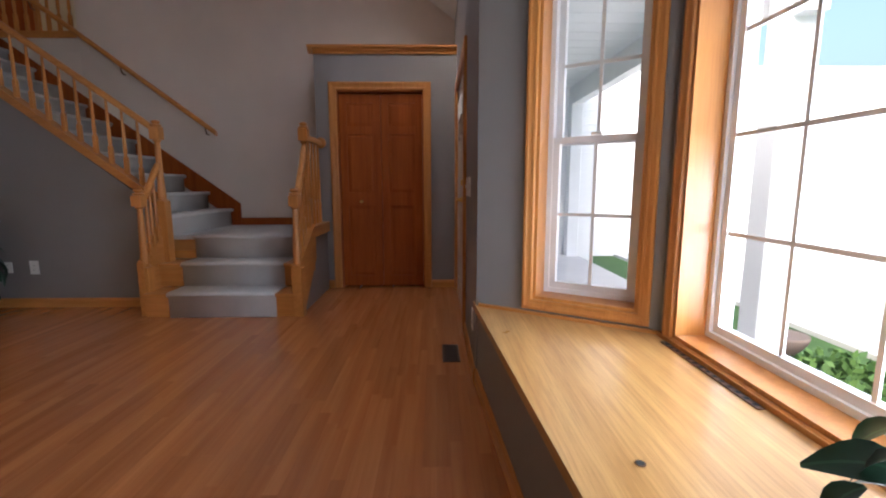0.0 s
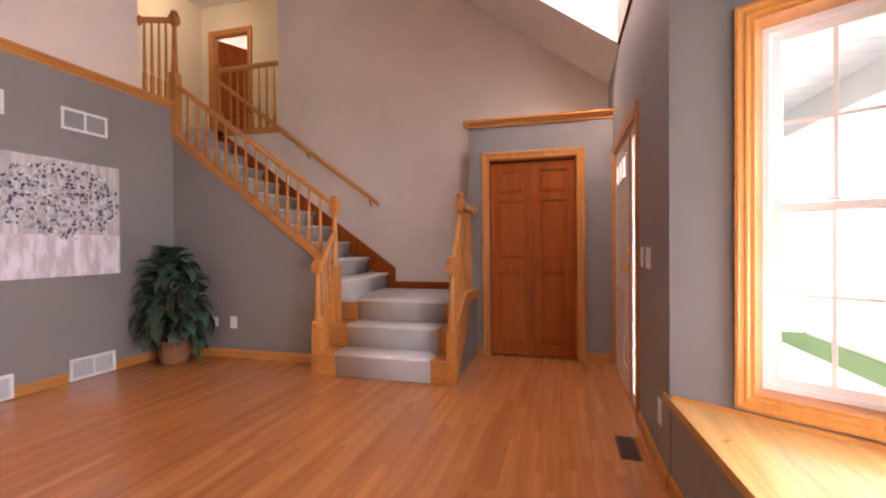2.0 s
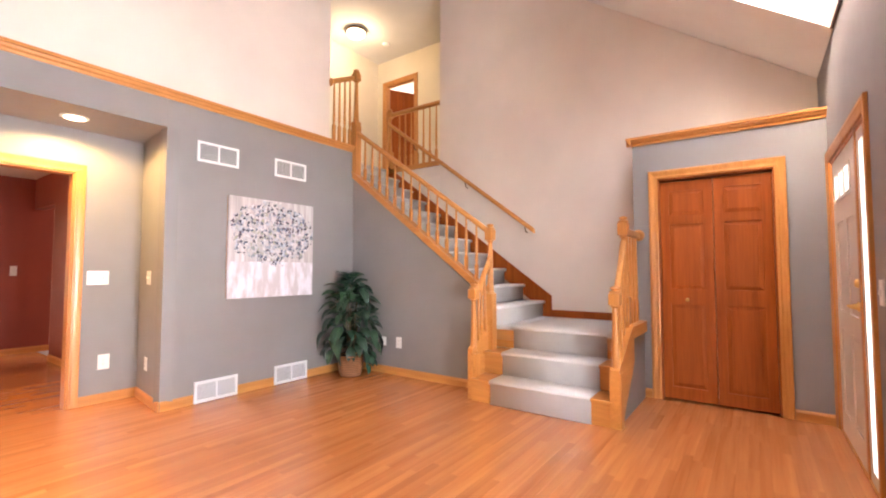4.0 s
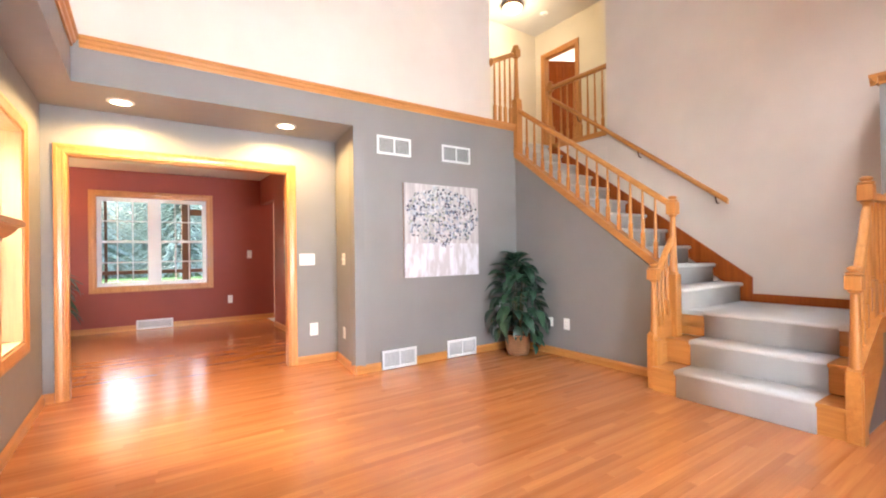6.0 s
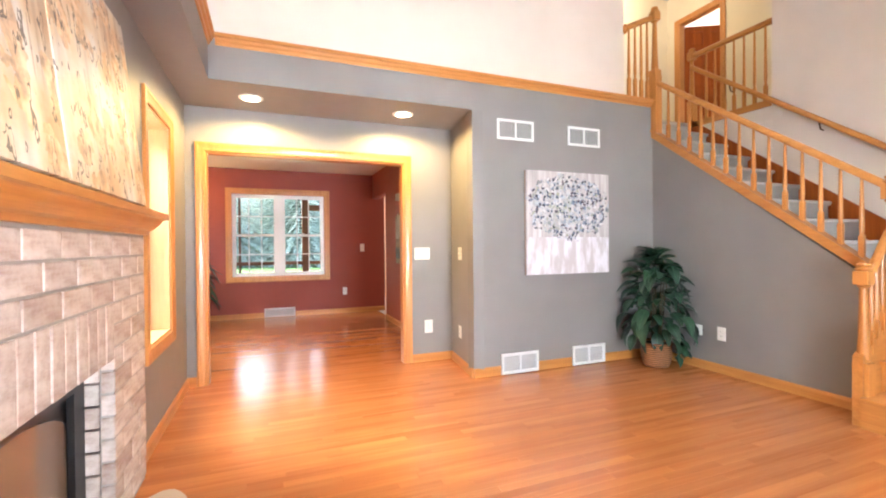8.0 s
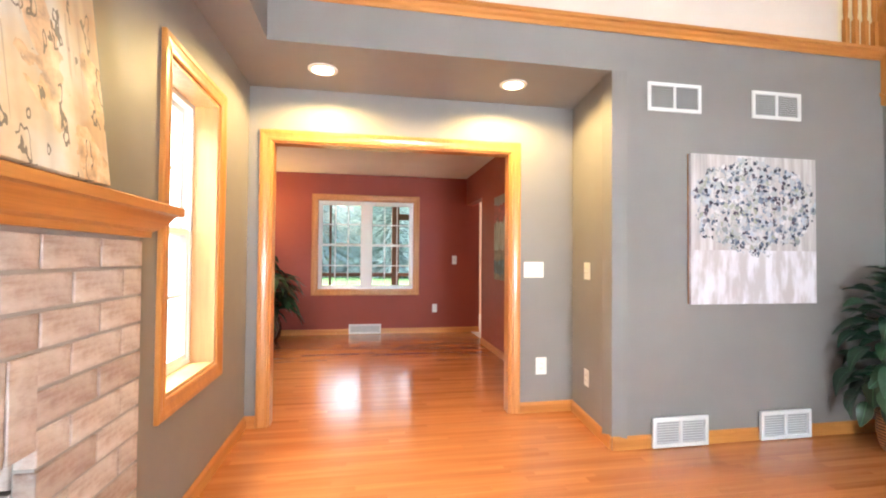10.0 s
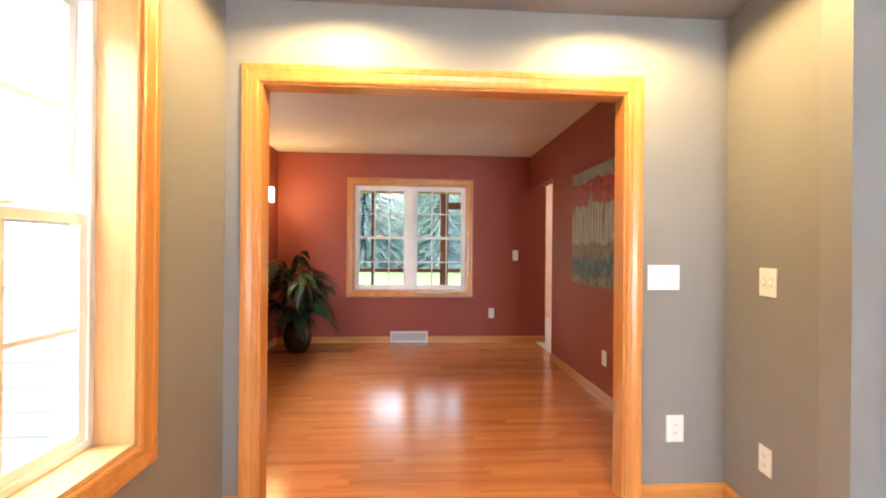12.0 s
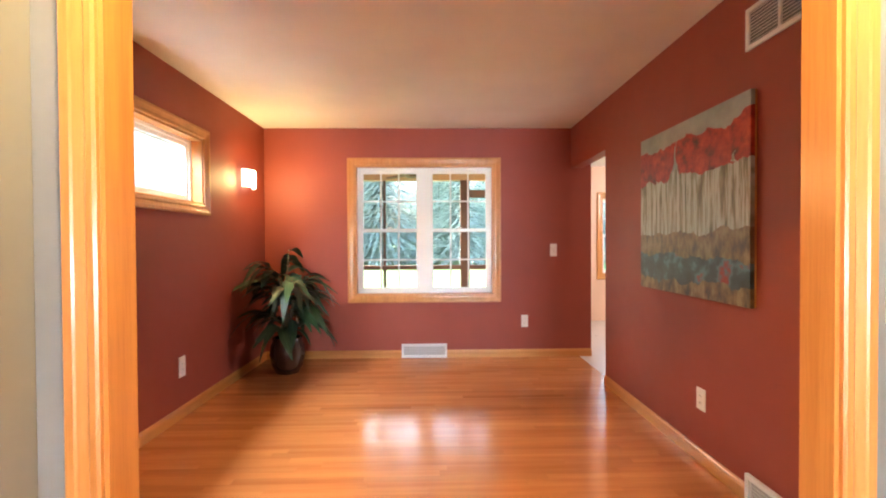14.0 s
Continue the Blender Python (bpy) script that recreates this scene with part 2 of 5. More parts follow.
def panel_with_holes(length, z0, z1, thick, holes):
    """A wall sheet along local x, from y=0 (room face) to y=thick, with rectangular holes (x0, x1, z0, z1)."""
    xs = sorted({0.0, length, *[v for h in holes for v in h[:2]]})
    zs = sorted({z0, z1, *[v for h in holes for v in h[2:]]})
    bm, made = bmesh.new(), {}

    def v(x, y, z):
        k = (round(x, 5), round(y, 5), round(z, 5))
        if k not in made:
            made[k] = bm.verts.new(k)
        return made[k]

    def solid(i, j):
        if i < 0 or j < 0 or i >= len(xs) - 1 or j >= len(zs) - 1:
            return False
        cx, cz = (xs[i] + xs[i + 1]) / 2, (zs[j] + zs[j + 1]) / 2
        return not any(h[0] < cx < h[1] and h[2] < cz < h[3] for h in holes)

    for i in range(len(xs) - 1):
        for j in range(len(zs) - 1):
            if not solid(i, j):
                continue
            a, b, c, d = xs[i], xs[i + 1], zs[j], zs[j + 1]
            bm.faces.new((v(a, 0, c), v(b, 0, c), v(b, 0, d), v(a, 0, d)))
            bm.faces.new((v(a, thick, d), v(b, thick, d), v(b, thick, c), v(a, thick, c)))
            if not solid(i - 1, j):
                bm.faces.new((v(a, 0, c), v(a, 0, d), v(a, thick, d), v(a, thick, c)))
            if not solid(i + 1, j):
                bm.faces.new((v(b, 0, d), v(b, 0, c), v(b, thick, c), v(b, thick, d)))
            if not solid(i, j - 1):
                bm.faces.new((v(b, 0, c), v(a, 0, c), v(a, thick, c), v(b, thick, c)))
            if not solid(i, j + 1):
                bm.faces.new((v(a, 0, d), v(b, 0, d), v(b, thick, d), v(a, thick, d)))
    return bm


def wall_between(name, p, q, z0, z1, thick, material, holes=(), label=""):
    """A wall whose room face runs from p to q with the room on the right hand of that way; local x runs from p."""
    dx, dy = q[0] - p[0], q[1] - p[1]
    ob = structure(name, panel_with_holes(math.hypot(dx, dy), z0, z1, thick, list(holes)), material, label, "wall")
    ob.matrix_world = pose(p[0], p[1], 0, 0, 0, math.degrees(math.atan2(dy, dx)))
    return ob


CASING = [(0.0, 0.0), (0.0, 0.011), (0.008, 0.015), (0.022, 0.016), (0.026, 0.013), (0.05, 0.018), (0.056, 0.021), (0.076, 0.021), (0.08, 0.017), (0.08, 0.0)]


def casing(x0, x1, z0, z1, closed=True, profile=CASING):
    """Moulded trim round an opening, on the plane y=0, standing out to -y; mitred corners."""
    bm = bmesh.new()
    sides = []
    for o, h in profile:
        if closed:
            pts = [(x0 - o, z0 - o), (x0 - o, z1 + o), (x1 + o, z1 + o), (x1 + o, z0 - o)]
        else:
            pts = [(x0 - o, z0), (x0 - o, z1 + o), (x1 + o, z1 + o), (x1 + o, z0)]
        sides.append([bm.verts.new((x, -h, z)) for x, z in pts])
    n = 4 if closed else 3
    for a, b in zip(sides, sides[1:]):
        for k in range(n):
            bm.faces.new((a[k], a[(k + 1) % 4], b[(k + 1) % 4], b[k]))
    return bm


def rect_frame(bm, x0, x1, z0, z1, w, y0, y1):
    """A flat rectangular frame of bars of width w."""
    for q in ((x0, x0 + w, z0, z1), (x1 - w, x1, z0, z1), (x0 + w, x1 - w, z0, z0 + w), (x0 + w, x1 - w, z1 - w, z1)):
        box(bm, q[0], q[1], y0, y1, q[2], q[3])
    return bm


def sash(parent, x0, x1, z0, z1, y, cols, rows, w=0.032, muntin=0.016, dark=False):
    s = part("sash", rect_frame(bmesh.new(), x0, x1, z0, z1, w, y, y + 0.035), VINYL, parent)
    g = part("pane", boxed(x0 + w - 0.004, x1 - w + 0.004, y + 0.016, y + 0.02, z0 + w - 0.004, z1 - w + 0.004), GLASS, s)
    g.visible_shadow = False
    gx0, gx1, gz0, gz1 = x0 + w, x1 - w, z0 + w, z1 - w
    for i in range(1, cols):
        c = gx0 + (gx1 - gx0) * i / cols
        part("muntin", boxed(c - muntin / 2, c + muntin / 2, y + 0.006, y + 0.014, gz0, gz1), VINYL, s)
    for j in range(1, rows):
        c = gz0 + (gz1 - gz0) * j / rows
        part("muntin", boxed(gx0, gx1, y + 0.005, y + 0.013, c - muntin / 2, c + muntin / 2), VINYL, s)
    return s


def window_unit(name, m, x0, x1, z0, z1, wall=0.16, units=1, hung=True, cols=2, rows=2, label="", grid=True, trim=CASING, jamb=OAK_Z):
    """A window in the opening x0..x1, z0..z1 of a wall whose room face is local y=0, outside at +y."""
    top = tagged(empty(name, m), label, "window", "", "structure")
    part("window_casing", casing(x0, x1, z0, z1, True, trim), OAK_Z, top, "honey oak casing")
    lin = bmesh.new()
    rect_frame(lin, x0 - 0.004, x1 + 0.004, z0 - 0.004, z1 + 0.004, 0.02, 0.0005, wall - 0.05)
    part("window_jamb", lin, jamb, top, "oak jamb liner")
    x0, x1, z0, z1 = x0 + 0.016, x1 - 0.016, z0 + 0.016, z1 - 0.016
    part("window_frame", rect_frame(bmesh.new(), x0, x1, z0, z1, 0.024, wall - 0.075, wall + 0.02), VINYL, top, "white vinyl frame")
    step = (x1 - x0) / units
    if units > 1:
        for i in range(1, units):
            part("mullion", boxed(x0 + step * i - 0.06, x0 + step * i + 0.06, wall - 0.078, wall + 0.02, z0 + 0.024, z1 - 0.024), VINYL, top)
    for i in range(units):
        a = x0 + step * i + (0.024 if i == 0 else 0.06)
        b = x0 + step * (i + 1) - (0.024 if i == units - 1 else 0.06)
        if hung:
            mid = (z0 + z1) / 2
            sash(top, a, b, mid - 0.016, z1 - 0.024, wall - 0.03, cols, rows)
            s = sash(top, a, b, z0 + 0.024, mid + 0.02, wall - 0.068, cols, rows)
            part("sash_lock", boxed((a + b) / 2 - 0.025, (a + b) / 2 + 0.025, wall - 0.07, wall - 0.04, mid + 0.025, mid + 0.037, bevel=0.003), VINYL, s)
        else:
            sash(top, a, b, z0 + 0.024, z1 - 0.024, wall - 0.06, cols, rows)
    return top


BASE = [(0.0, 0.0), (0.014, 0.0), (0.014, 0.055), (0.011, 0.07), (0.006, 0.078), (0.004, 0.085), (0.0, 0.085)]


def baseboard(p, q):
    """Oak skirting from p to q along a wall's room face, room on the right hand of that way."""
    dx, dy = q[0] - p[0], q[1] - p[1]
    n = math.hypot(dx, dy)
    bm = prism([(-d - 0.0015, z) for d, z in BASE], "x", 0, n)
    ob = structure("baseboard", bm, OAK_X, "honey oak baseboard", "baseboard")
    ob.matrix_world = pose(p[0], p[1], 0.001, 0, 0, math.degrees(math.atan2(dy, dx)))
    return ob


# ---- shell of the place ----
XE, XW, XA, YS, YR, YG, YN = 0.485, -4.145, -4.878, -0.51, -0.24, 4.055, 5.25
UP, TOP, SOF = 2.76, 5.3, 2.445
XD, YD0, YD1, ZD = -8.69, -1.42, 1.975, 2.545


def vault(x):
    return 2.9 + 0.72 * (XE - x)


structure("floor", boxed(XD - 0.1, 1.3, -1.55, 5.3, -0.12, -0.014), SUBFLOOR, "oak strip floor with a satin red-brown finish", "floor")

# south wall with its tall window; room on the right when walking west
wall_between("wall_south", (XE + 0.16, YS), (XA - 0.14, YS), 0, 2.9, 0.2, GRAY, [(XE + 0.16 + 3.587, XE + 0.16 + 4.232, 0.61, 2.075), (XE + 0.16 + 1.45, XE + 0.16 + 2.84, -0.001, 0.8)], "warm grey painted wall")
SOUTH_WINDOW = pose(XE + 0.16, YS, 0, 0, 0, 180)
window_unit("window_1", SOUTH_WINDOW, 0.16 + XE + 3.587, 0.16 + XE + 4.232, 0.61, 2.075, wall=0.2, jamb=LIT_JAMB, label="tall double-hung window with white sashes and honey oak casing")

# alcove with the wide cased opening to the dining room
wall_between("wall_alcove", (XA, YS), (XA, 1.98), 0, SOF, 0.085, GRAY, [(0.158, 1.96, -0.001, 2.055)], "warm grey painted wall with a wide cased opening")
wall_between("wall_alcove_return", (XA - 0.1, 1.9927), (XW - 0.001, 1.885), 0, SOF, 0.1, GRAY, label="warm grey painted return wall")
structure("soffit_alcove", prism([(XA - 0.08, YS - 0.1), (XW, YS - 0.1), (XW, 1.884), (XA - 0.08, 2.0)], "z", SOF, 2.77), GRAY, "grey painted soffit with two recessed lights", "soffit")
structure("soffit_south", boxed(XW, XE + 0.1, YS - 0.1, YR, SOF, 2.77), GRAY, "grey painted soffit above the fireplace wall", "soffit")
wall_between("wall_west", (XW, 1.885), (XW, YG + 0.1), 0, 2.77, 0.12, GRAY, label="warm grey painted wall below an oak ledge")
wall_between("wall_west_upper", (XW, YR - 0.1), (XW, 3.66), 2.774, TOP, 0.12, WHITE, label="off-white painted upper wall")
XT = XE - (TOP - 2.9) / 0.72
structure("wall_south_upper", prism([(XW, 2.774), (XE + 0.12, 2.774), (XE + 0.12, vault(XE + 0.12)), (XT, TOP), (XW, TOP)], "y", YR - 0.12, YR), WHITE, "off-white painted upper wall", "wall")
structure("wall_north", prism([(-3.65, 0), (XE + 0.12, 0), (XE + 0.12, vault(XE + 0.12)), (XT, TOP), (-3.65, TOP)], "y", YN, YN + 0.12), WHITE, "off-white painted tall stair wall", "wall")
structure("wall_under_stairs", prism([(XW, 0), (-2.28, 0), (-2.28, 0.95), (XW, 2.37)], "y", YG, YG + 0.1), GRAY, "warm grey painted wall below the stairs", "wall")
CX = -0.965
E_HOLES = [(YN + 0.12 - 4.684, YN + 0.12 - 3.35, -0.001, 2.035), (YN + 0.12 - 2.42, YN + 0.12 + 0.2, -0.001, 2.5)]
wall_between("wall_east", (XE, YN + 0.12), (XE, YS - 0.16), 0, 2.9, 0.14, GRAY, E_HOLES, "warm grey painted front wall")
wall_between("wall_closet", (CX, 4.764), (XE, 4.764), 0, 2.44, 0.1, GRAY, [(0.22, 1.104, -0.001, 2.06)], "warm grey painted closet wall")
wall_between("wall_closet_side", (CX, YN), (CX, 4.865), 0, 2.44, 0.1, GRAY, label="warm grey painted closet side")
structure("closet_top", boxed(CX, XE, 4.764, YN, 2.44, 2.455), WHITE, "painted closet top", "ledge")

wall_between("wall_under_bay", (XE + 0.006, 2.419), (XE + 0.162, -0.199), 0, 0.412, 0.12, GRAY, label="warm grey painted low wall below the window seat")

# oak ledge mouldings
LEDGE = [(0.0, 0.0), (0.012, 0.0), (0.016, 0.02), (0.03, 0.032), (0.034, 0.05), (0.05, 0.056), (0.05, 0.078), (0.0, 0.078)]


def ledge(p, q, z, name="ledge_trim"):
    dx, dy = q[0] - p[0], q[1] - p[1]
    ob = structure(name, prism([(-d - 0.001, h) for d, h in LEDGE], "x", 0, math.hypot(dx, dy)), OAK_X, "moulded honey oak ledge trim", "trim")
    ob.matrix_world = pose(p[0], p[1], z, 0, 0, math.degrees(math.atan2(dy, dx)))


ledge((XW, YR + 0.05), (XW, YG), 2.693)
ledge((XE, YR), (XW, YR), 2.693)
ledge((CX - 0.05, 4.764), (XE, 4.764), 2.41)
ledge((CX, YN), (CX, 4.714), 2.41)

# bay
B1, B2 = (1.25, 1.93), (1.25, 0.34)
BAY_LEN = math.hypot(1.25 - XE, 0.49)
wall_between("wall_bay_north", (XE, 2.42), B1, -0.3, 2.5, 0.2, GRAY, [(0.318, 0.812, 0.53, 2.1)], "grey painted angled bay wall")
wall_between("wall_bay_centre", B1, B2, -0.3, 2.5, 0.2, GRAY, [(0.1, 1.49, 0.47, 2.1)], "grey painted bay wall")
wall_between("wall_bay_south", B2, (XE, -0.15), -0.3, 2.5, 0.2, GRAY, [(BAY_LEN - 0.812, BAY_LEN - 0.318, 0.53, 2.1)], "grey painted angled bay wall")
structure("ceiling_bay", prism([(XE, 2.55), (1.4, 2.05), (1.4, 0.2), (XE, -0.33)], "z", 2.5, 2.6), CEIL, "white bay ceiling", "ceiling")
A1 = math.degrees(math.atan2(-0.49, 1.25 - XE))
BAYTRIM = [(o * 0.64, h) for o, h in CASING]
window_unit("window_2", pose(XE, 2.42, 0, 0, 0, A1), 0.318, 0.812, 0.53, 2.1, wall=0.2, label="double-hung bay window with white sashes and oak casing", trim=BAYTRIM)
window_unit("window_3", pose(1.25, 1.93, 0, 0, 0, -90), 0.1, 1.49, 0.47, 2.1, wall=0.2, hung=False, cols=4, rows=4, label="wide bay picture window with a white grid and oak casing", trim=BAYTRIM)
window_unit("window_4", pose(1.25, 0.34, 0, 0, 0, 180 - A1), BAY_LEN - 0.812, BAY_LEN - 0.318, 0.53, 2.1, wall=0.2, label="double-hung bay window with white sashes and oak casing", trim=BAYTRIM)
seat_bm = prism([(XE - 0.012, 2.5), (XE - 0.001, 2.5), (XE + 0.001, 2.417), (1.248, 1.929), (1.248, 0.341), (0.68, -0.02), (XE + 0.147, -0.04)], "z", 0.412, 0.45)
structure("window_seat", seat_bm, SILL, "pale oak veneered window seat board", "window seat")

# ceilings
al = math.atan(0.72)
slope = (TOP - 2.9) / math.sin(al)
hole = (0.0, 1.55, 2.6 - YR + 0.12, 4.25 - YR + 0.12)
cb = panel_with_holes(slope, 0.0, YN - YR + 0.24, 0.1, [hole])
ceil = structure("ceiling_vault", cb, CEIL, "white sloped ceiling with a skylight well", "ceiling")
ceil.matrix_world = Matrix(((-math.cos(al), math.sin(al), 0, XE), (0, 0, 1, YR - 0.12), (math.sin(al), math.cos(al), 0, 2.9), (0, 0, 0, 1)))
structure("ceiling_upper", boxed(-6.2, XT, -0.36, 6.6, TOP, TOP + 0.1), CEIL, "white flat upper ceiling", "ceiling")
# skylight well over the entry
xh = XE - 1.55 * math.cos(al)
zh = 2.9 + 1.55 * math.sin(al)
structure("well_wall_north", prism([(XE, 2.9), (xh, zh), (xh, zh + 0.5), (XE + 0.1, zh + 0.5)], "y", 4.246, 4.35), WHITE, "white skylight well side", "wall")
structure("well_wall_south", prism([(XE, 2.9), (xh, zh), (xh, zh + 0.5), (XE + 0.1, zh + 0.5)], "y", 2.5, 2.604), WHITE, "white skylight well side", "wall")
structure("well_wall_east", boxed(XE - 0.02, XE + 0.1, 2.6, 4.25, 2.9, zh + 0.5), wood("dark_stained_oak", (0.07, 0.032, 0.018), (0.12, 0.055, 0.03), "y", 0.5), "dark stained wood skylight well side", "wall")
structure("well_wall_west", boxed(xh - 0.1, xh, 2.5, 4.35, zh, zh + 0.5), WHITE, "white skylight well side", "wall")
structure("well_lining", prism([(xh + 0.004, zh - 0.003), (xh + 0.07, zh + 0.09), (xh + 0.07, zh + 0.418), (xh + 0.002, zh + 0.418)], "y", 2.606, 4.244), CEIL, "white lining at the head of the skylight well", "wall")
sk = tagged(empty("window_5", pose(0, 0, 0)), "fixed skylight with a white frame", "skylight", "", "structure")
sb = bmesh.new()
for q in ((xh, xh + 0.06, 2.6, 4.25), (XE - 0.08, XE - 0.02, 2.6, 4.25), (xh + 0.06, XE - 0.08, 2.6, 2.66), (xh + 0.06, XE - 0.08, 4.19, 4.25)):
    box(sb, *q, zh + 0.42, zh + 0.5)
part("window_frame", sb, VINYL, sk)
pn = part("pane", boxed(xh + 0.05, XE - 0.07, 2.65, 4.2, zh + 0.45, zh + 0.456), GLASS, sk)
pn.visible_shadow = False

# dining room
wall_between("wall_dining_west", (XD, YD0 - 0.12), (XD, 2.2), 0, ZD, 0.16, RED, [(-0.43 - YD0 + 0.12, 1.107 - YD0 + 0.12, 0.697, 2.137)], "brick red painted dining room wall")
wall_between("wall_dining_south", (XA - 0.1, YD0), (XD, YD0), 0, ZD, 0.16, RED, [(1.21, 2.43, 1.59, 2.12)], "brick red painted dining room wall")
wall_between("wall_dining_north", (XD, YD1), (XA - 0.1, YD1), 0, ZD, 0.12, RED, [(-0.001, 0.985, -0.001, 2.1)], "brick red painted dining room wall with an open doorway")
wall_between("wall_dining_east", (XA - 0.105, YD1), (XA - 0.105, YD0 - 0.1), 0, ZD, 0.019, RED, [(YD1 - 1.45, YD1 + 0.352, -0.001, 2.055)], "brick red painted dining room wall")
structure("ceiling_dining", boxed(XD - 0.16, XA - 0.1, YD0 - 0.16, YD1 + 0.12, ZD, ZD + 0.1), CEIL, "white dining room ceiling", "ceiling")
window_unit("window_6", pose(XD, YD0 - 0.12, 0, 0, 0, 90), -0.43 - YD0 + 0.12, 1.107 - YD0 + 0.12, 0.697, 2.137, units=2, cols=3, rows=2, label="pair of double-hung windows with white grids and oak casing")
window_unit("window_7", pose(XA - 0.1, YD0, 0, 0, 0, 180), 1.21, 2.43, 1.59, 2.12, hung=False, cols=1, rows=1, label="high narrow fixed window with oak casing")
# cased opening between living and dining room
co = tagged(empty("doorway_1", pose(XA, YS, 0, 0, 0, 90)), "wide cased opening in honey oak", "doorway", "", "structure")
part("casing", casing(0.158, 1.96, 0.002, 2.055, False), OAK_Z, co)
jb = bmesh.new()
box(jb, 0.153, 0.17, 0.0005, 0.1045, 0.002, 2.06)
box(jb, 1.948, 1.965, 0.0005, 0.1045, 0.002, 2.06)
box(jb, 0.17, 1.948, 0.0005, 0.1045, 2.043, 2.06)
part("jamb", jb, OAK_Z, co)
dc = part("casing", casing(-1.96, -0.158, 0.002, 2.055, False), OAK_Z, co)
dc.matrix_local = pose(0, 0.105, 0, 0, 0, 180)

# kitchen seen through the far doorway
PEACH = paint("peach_wall_paint", (0.72, 0.45, 0.3))
VINYLFLOOR = paint("pale_kitchen_floor", (0.5, 0.42, 0.36), 0.3)
structure("floor_kitchen", boxed(-11.2, -7.55, 2.066, 5.2, -0.12, 0.0), VINYLFLOOR, "pale kitchen floor", "floor")
wall_between("wall_kitchen_west", (-10.9, 2.14), (-10.9, 5.2), 0, 2.5, 0.12, PEACH, [(1.03, 2.0, 0.75, 2.0)], "peach painted kitchen wall")
window_unit("window_8", pose(-10.9, 2.14, 0, 0, 0, 90), 1.03, 2.0, 0.75, 2.0, label="kitchen window with oak casing")
wall_between("wall_kitchen_north", (-10.9, 5.2), (-7.5, 5.2), 0, 2.5, 0.12, PEACH, label="peach painted kitchen wall")
wall_between("wall_kitchen_east", (-7.55, 5.2), (-7.55, 2.13), 0, 2.5, 0.12, PEACH, label="peach painted kitchen wall")
wall_between("wall_kitchen_south", (XD - 0.16, 2.2), (-10.9, 2.2), 0, 2.5, 0.05, PEACH, label="peach painted kitchen wall")
structure("ceiling_kitchen", boxed(-11.2, -7.4, 2.13, 5.4, 2.5, 2.6), CEIL, "white kitchen ceiling", "ceiling")

# upper hall
YH, XH = 6.45, -6.04
fh = bmesh.new()
box(fh, XH - 0.1, -4.66, 2.4, YH, UP - 0.2, UP)
box(fh, -4.66, XW - 0.12, 2.4, YG + 0.06, UP - 0.2, UP)
box(fh, -4.66, -3.55, YN + 0.001, YH, UP - 0.2, UP)
structure("landing_edge", boxed(-4.659, -3.55, YN - 0.003, YN + 0.0005, UP - 0.205, UP - 0.062), WHITE, "white wall edge under the upper landing", "wall")
structure("floor_hall", fh, CARPET, "pale grey carpeted upper hall floor", "floor")
CREAM = paint("cream_hall_paint", (0.76, 0.68, 0.55))
wall_between("wall_hall_west", (XH, 2.4), (XH, YH + 0.1), UP, TOP, 0.1, CREAM, label="cream painted hall wall")
wall_between("wall_hall_north", (XH, YH), (-3.5, YH), UP, TOP, 0.1, CREAM, [(0.23, 0.94, UP - 0.001, UP + 2.035)], "cream painted hall wall with a doorway")
wall_between("wall_hall_east", (-3.65, YH + 0.1), (-3.65, YN + 0.12), 0, TOP, 0.1, CREAM, label="cream painted hall wall")
wall_between("wall_hall_south", (XW - 0.125, 2.4), (XH - 0.1, 2.4), UP, TOP, 0.1, CREAM, label="cream painted hall wall")
ud = tagged(empty("doorway_2", pose(XH, YH, UP)), "honey oak cased upper doorway with an open door", "doorway", "", "structure")
part("casing", casing(0.23, 0.94, 0.002, 2.035, False), OAK_Z, ud)
jb = bmesh.new()
box(jb, 0.226, 0.243, 0.0005, 0.0995, 0.002, 2.04)
box(jb, 0.927, 0.944, 0.0005, 0.0995, 0.002, 2.04)
box(jb, 0.243, 0.927, 0.0005, 0.0995, 2.023, 2.04)
part("jamb", jb, OAK_Z, ud)
# bedroom behind the upper door
structure("floor_bedroom", boxed(-7.5, -3.5, YH + 0.1, 9, UP - 0.2, UP), CARPET, "pale grey bedroom carpet", "floor")
structure("ceiling_bedroom", boxed(-7.5, -3.5, YH + 0.1, 9, UP + 2.44, UP + 2.54), CEIL, "white bedroom ceiling", "ceiling")
wall_between("wall_bedroom_west", (-7.4, YH + 0.1), (-7.4, 9), UP, UP + 2.44, 0.1, WHITE, label="white bedroom wall")
wall_between("wall_bedroom_north", (-7.4, 9), (-3.5, 9), UP, UP + 2.44, 0.1, WHITE, [(1.0, 2.2, UP + 0.9, UP + 2.1)], label="white bedroom wall with a window opening")
wall_between("wall_bedroom_east", (-3.6, 9), (-3.6, YH + 0.1), UP, UP + 2.44, 0.1, WHITE, label="white bedroom wall")

wall_between("wall_north_low", (-6.0, YN), (-3.651, YN), 0, UP - 0.201, 0.12, WHITE, label="off-white painted stair wall")
wall_between("wall_stairwell_end", (-4.8, YG + 0.1), (-4.8, YN), 0, UP - 0.201, 0.1, WHITE, label="off-white painted stairwell end")

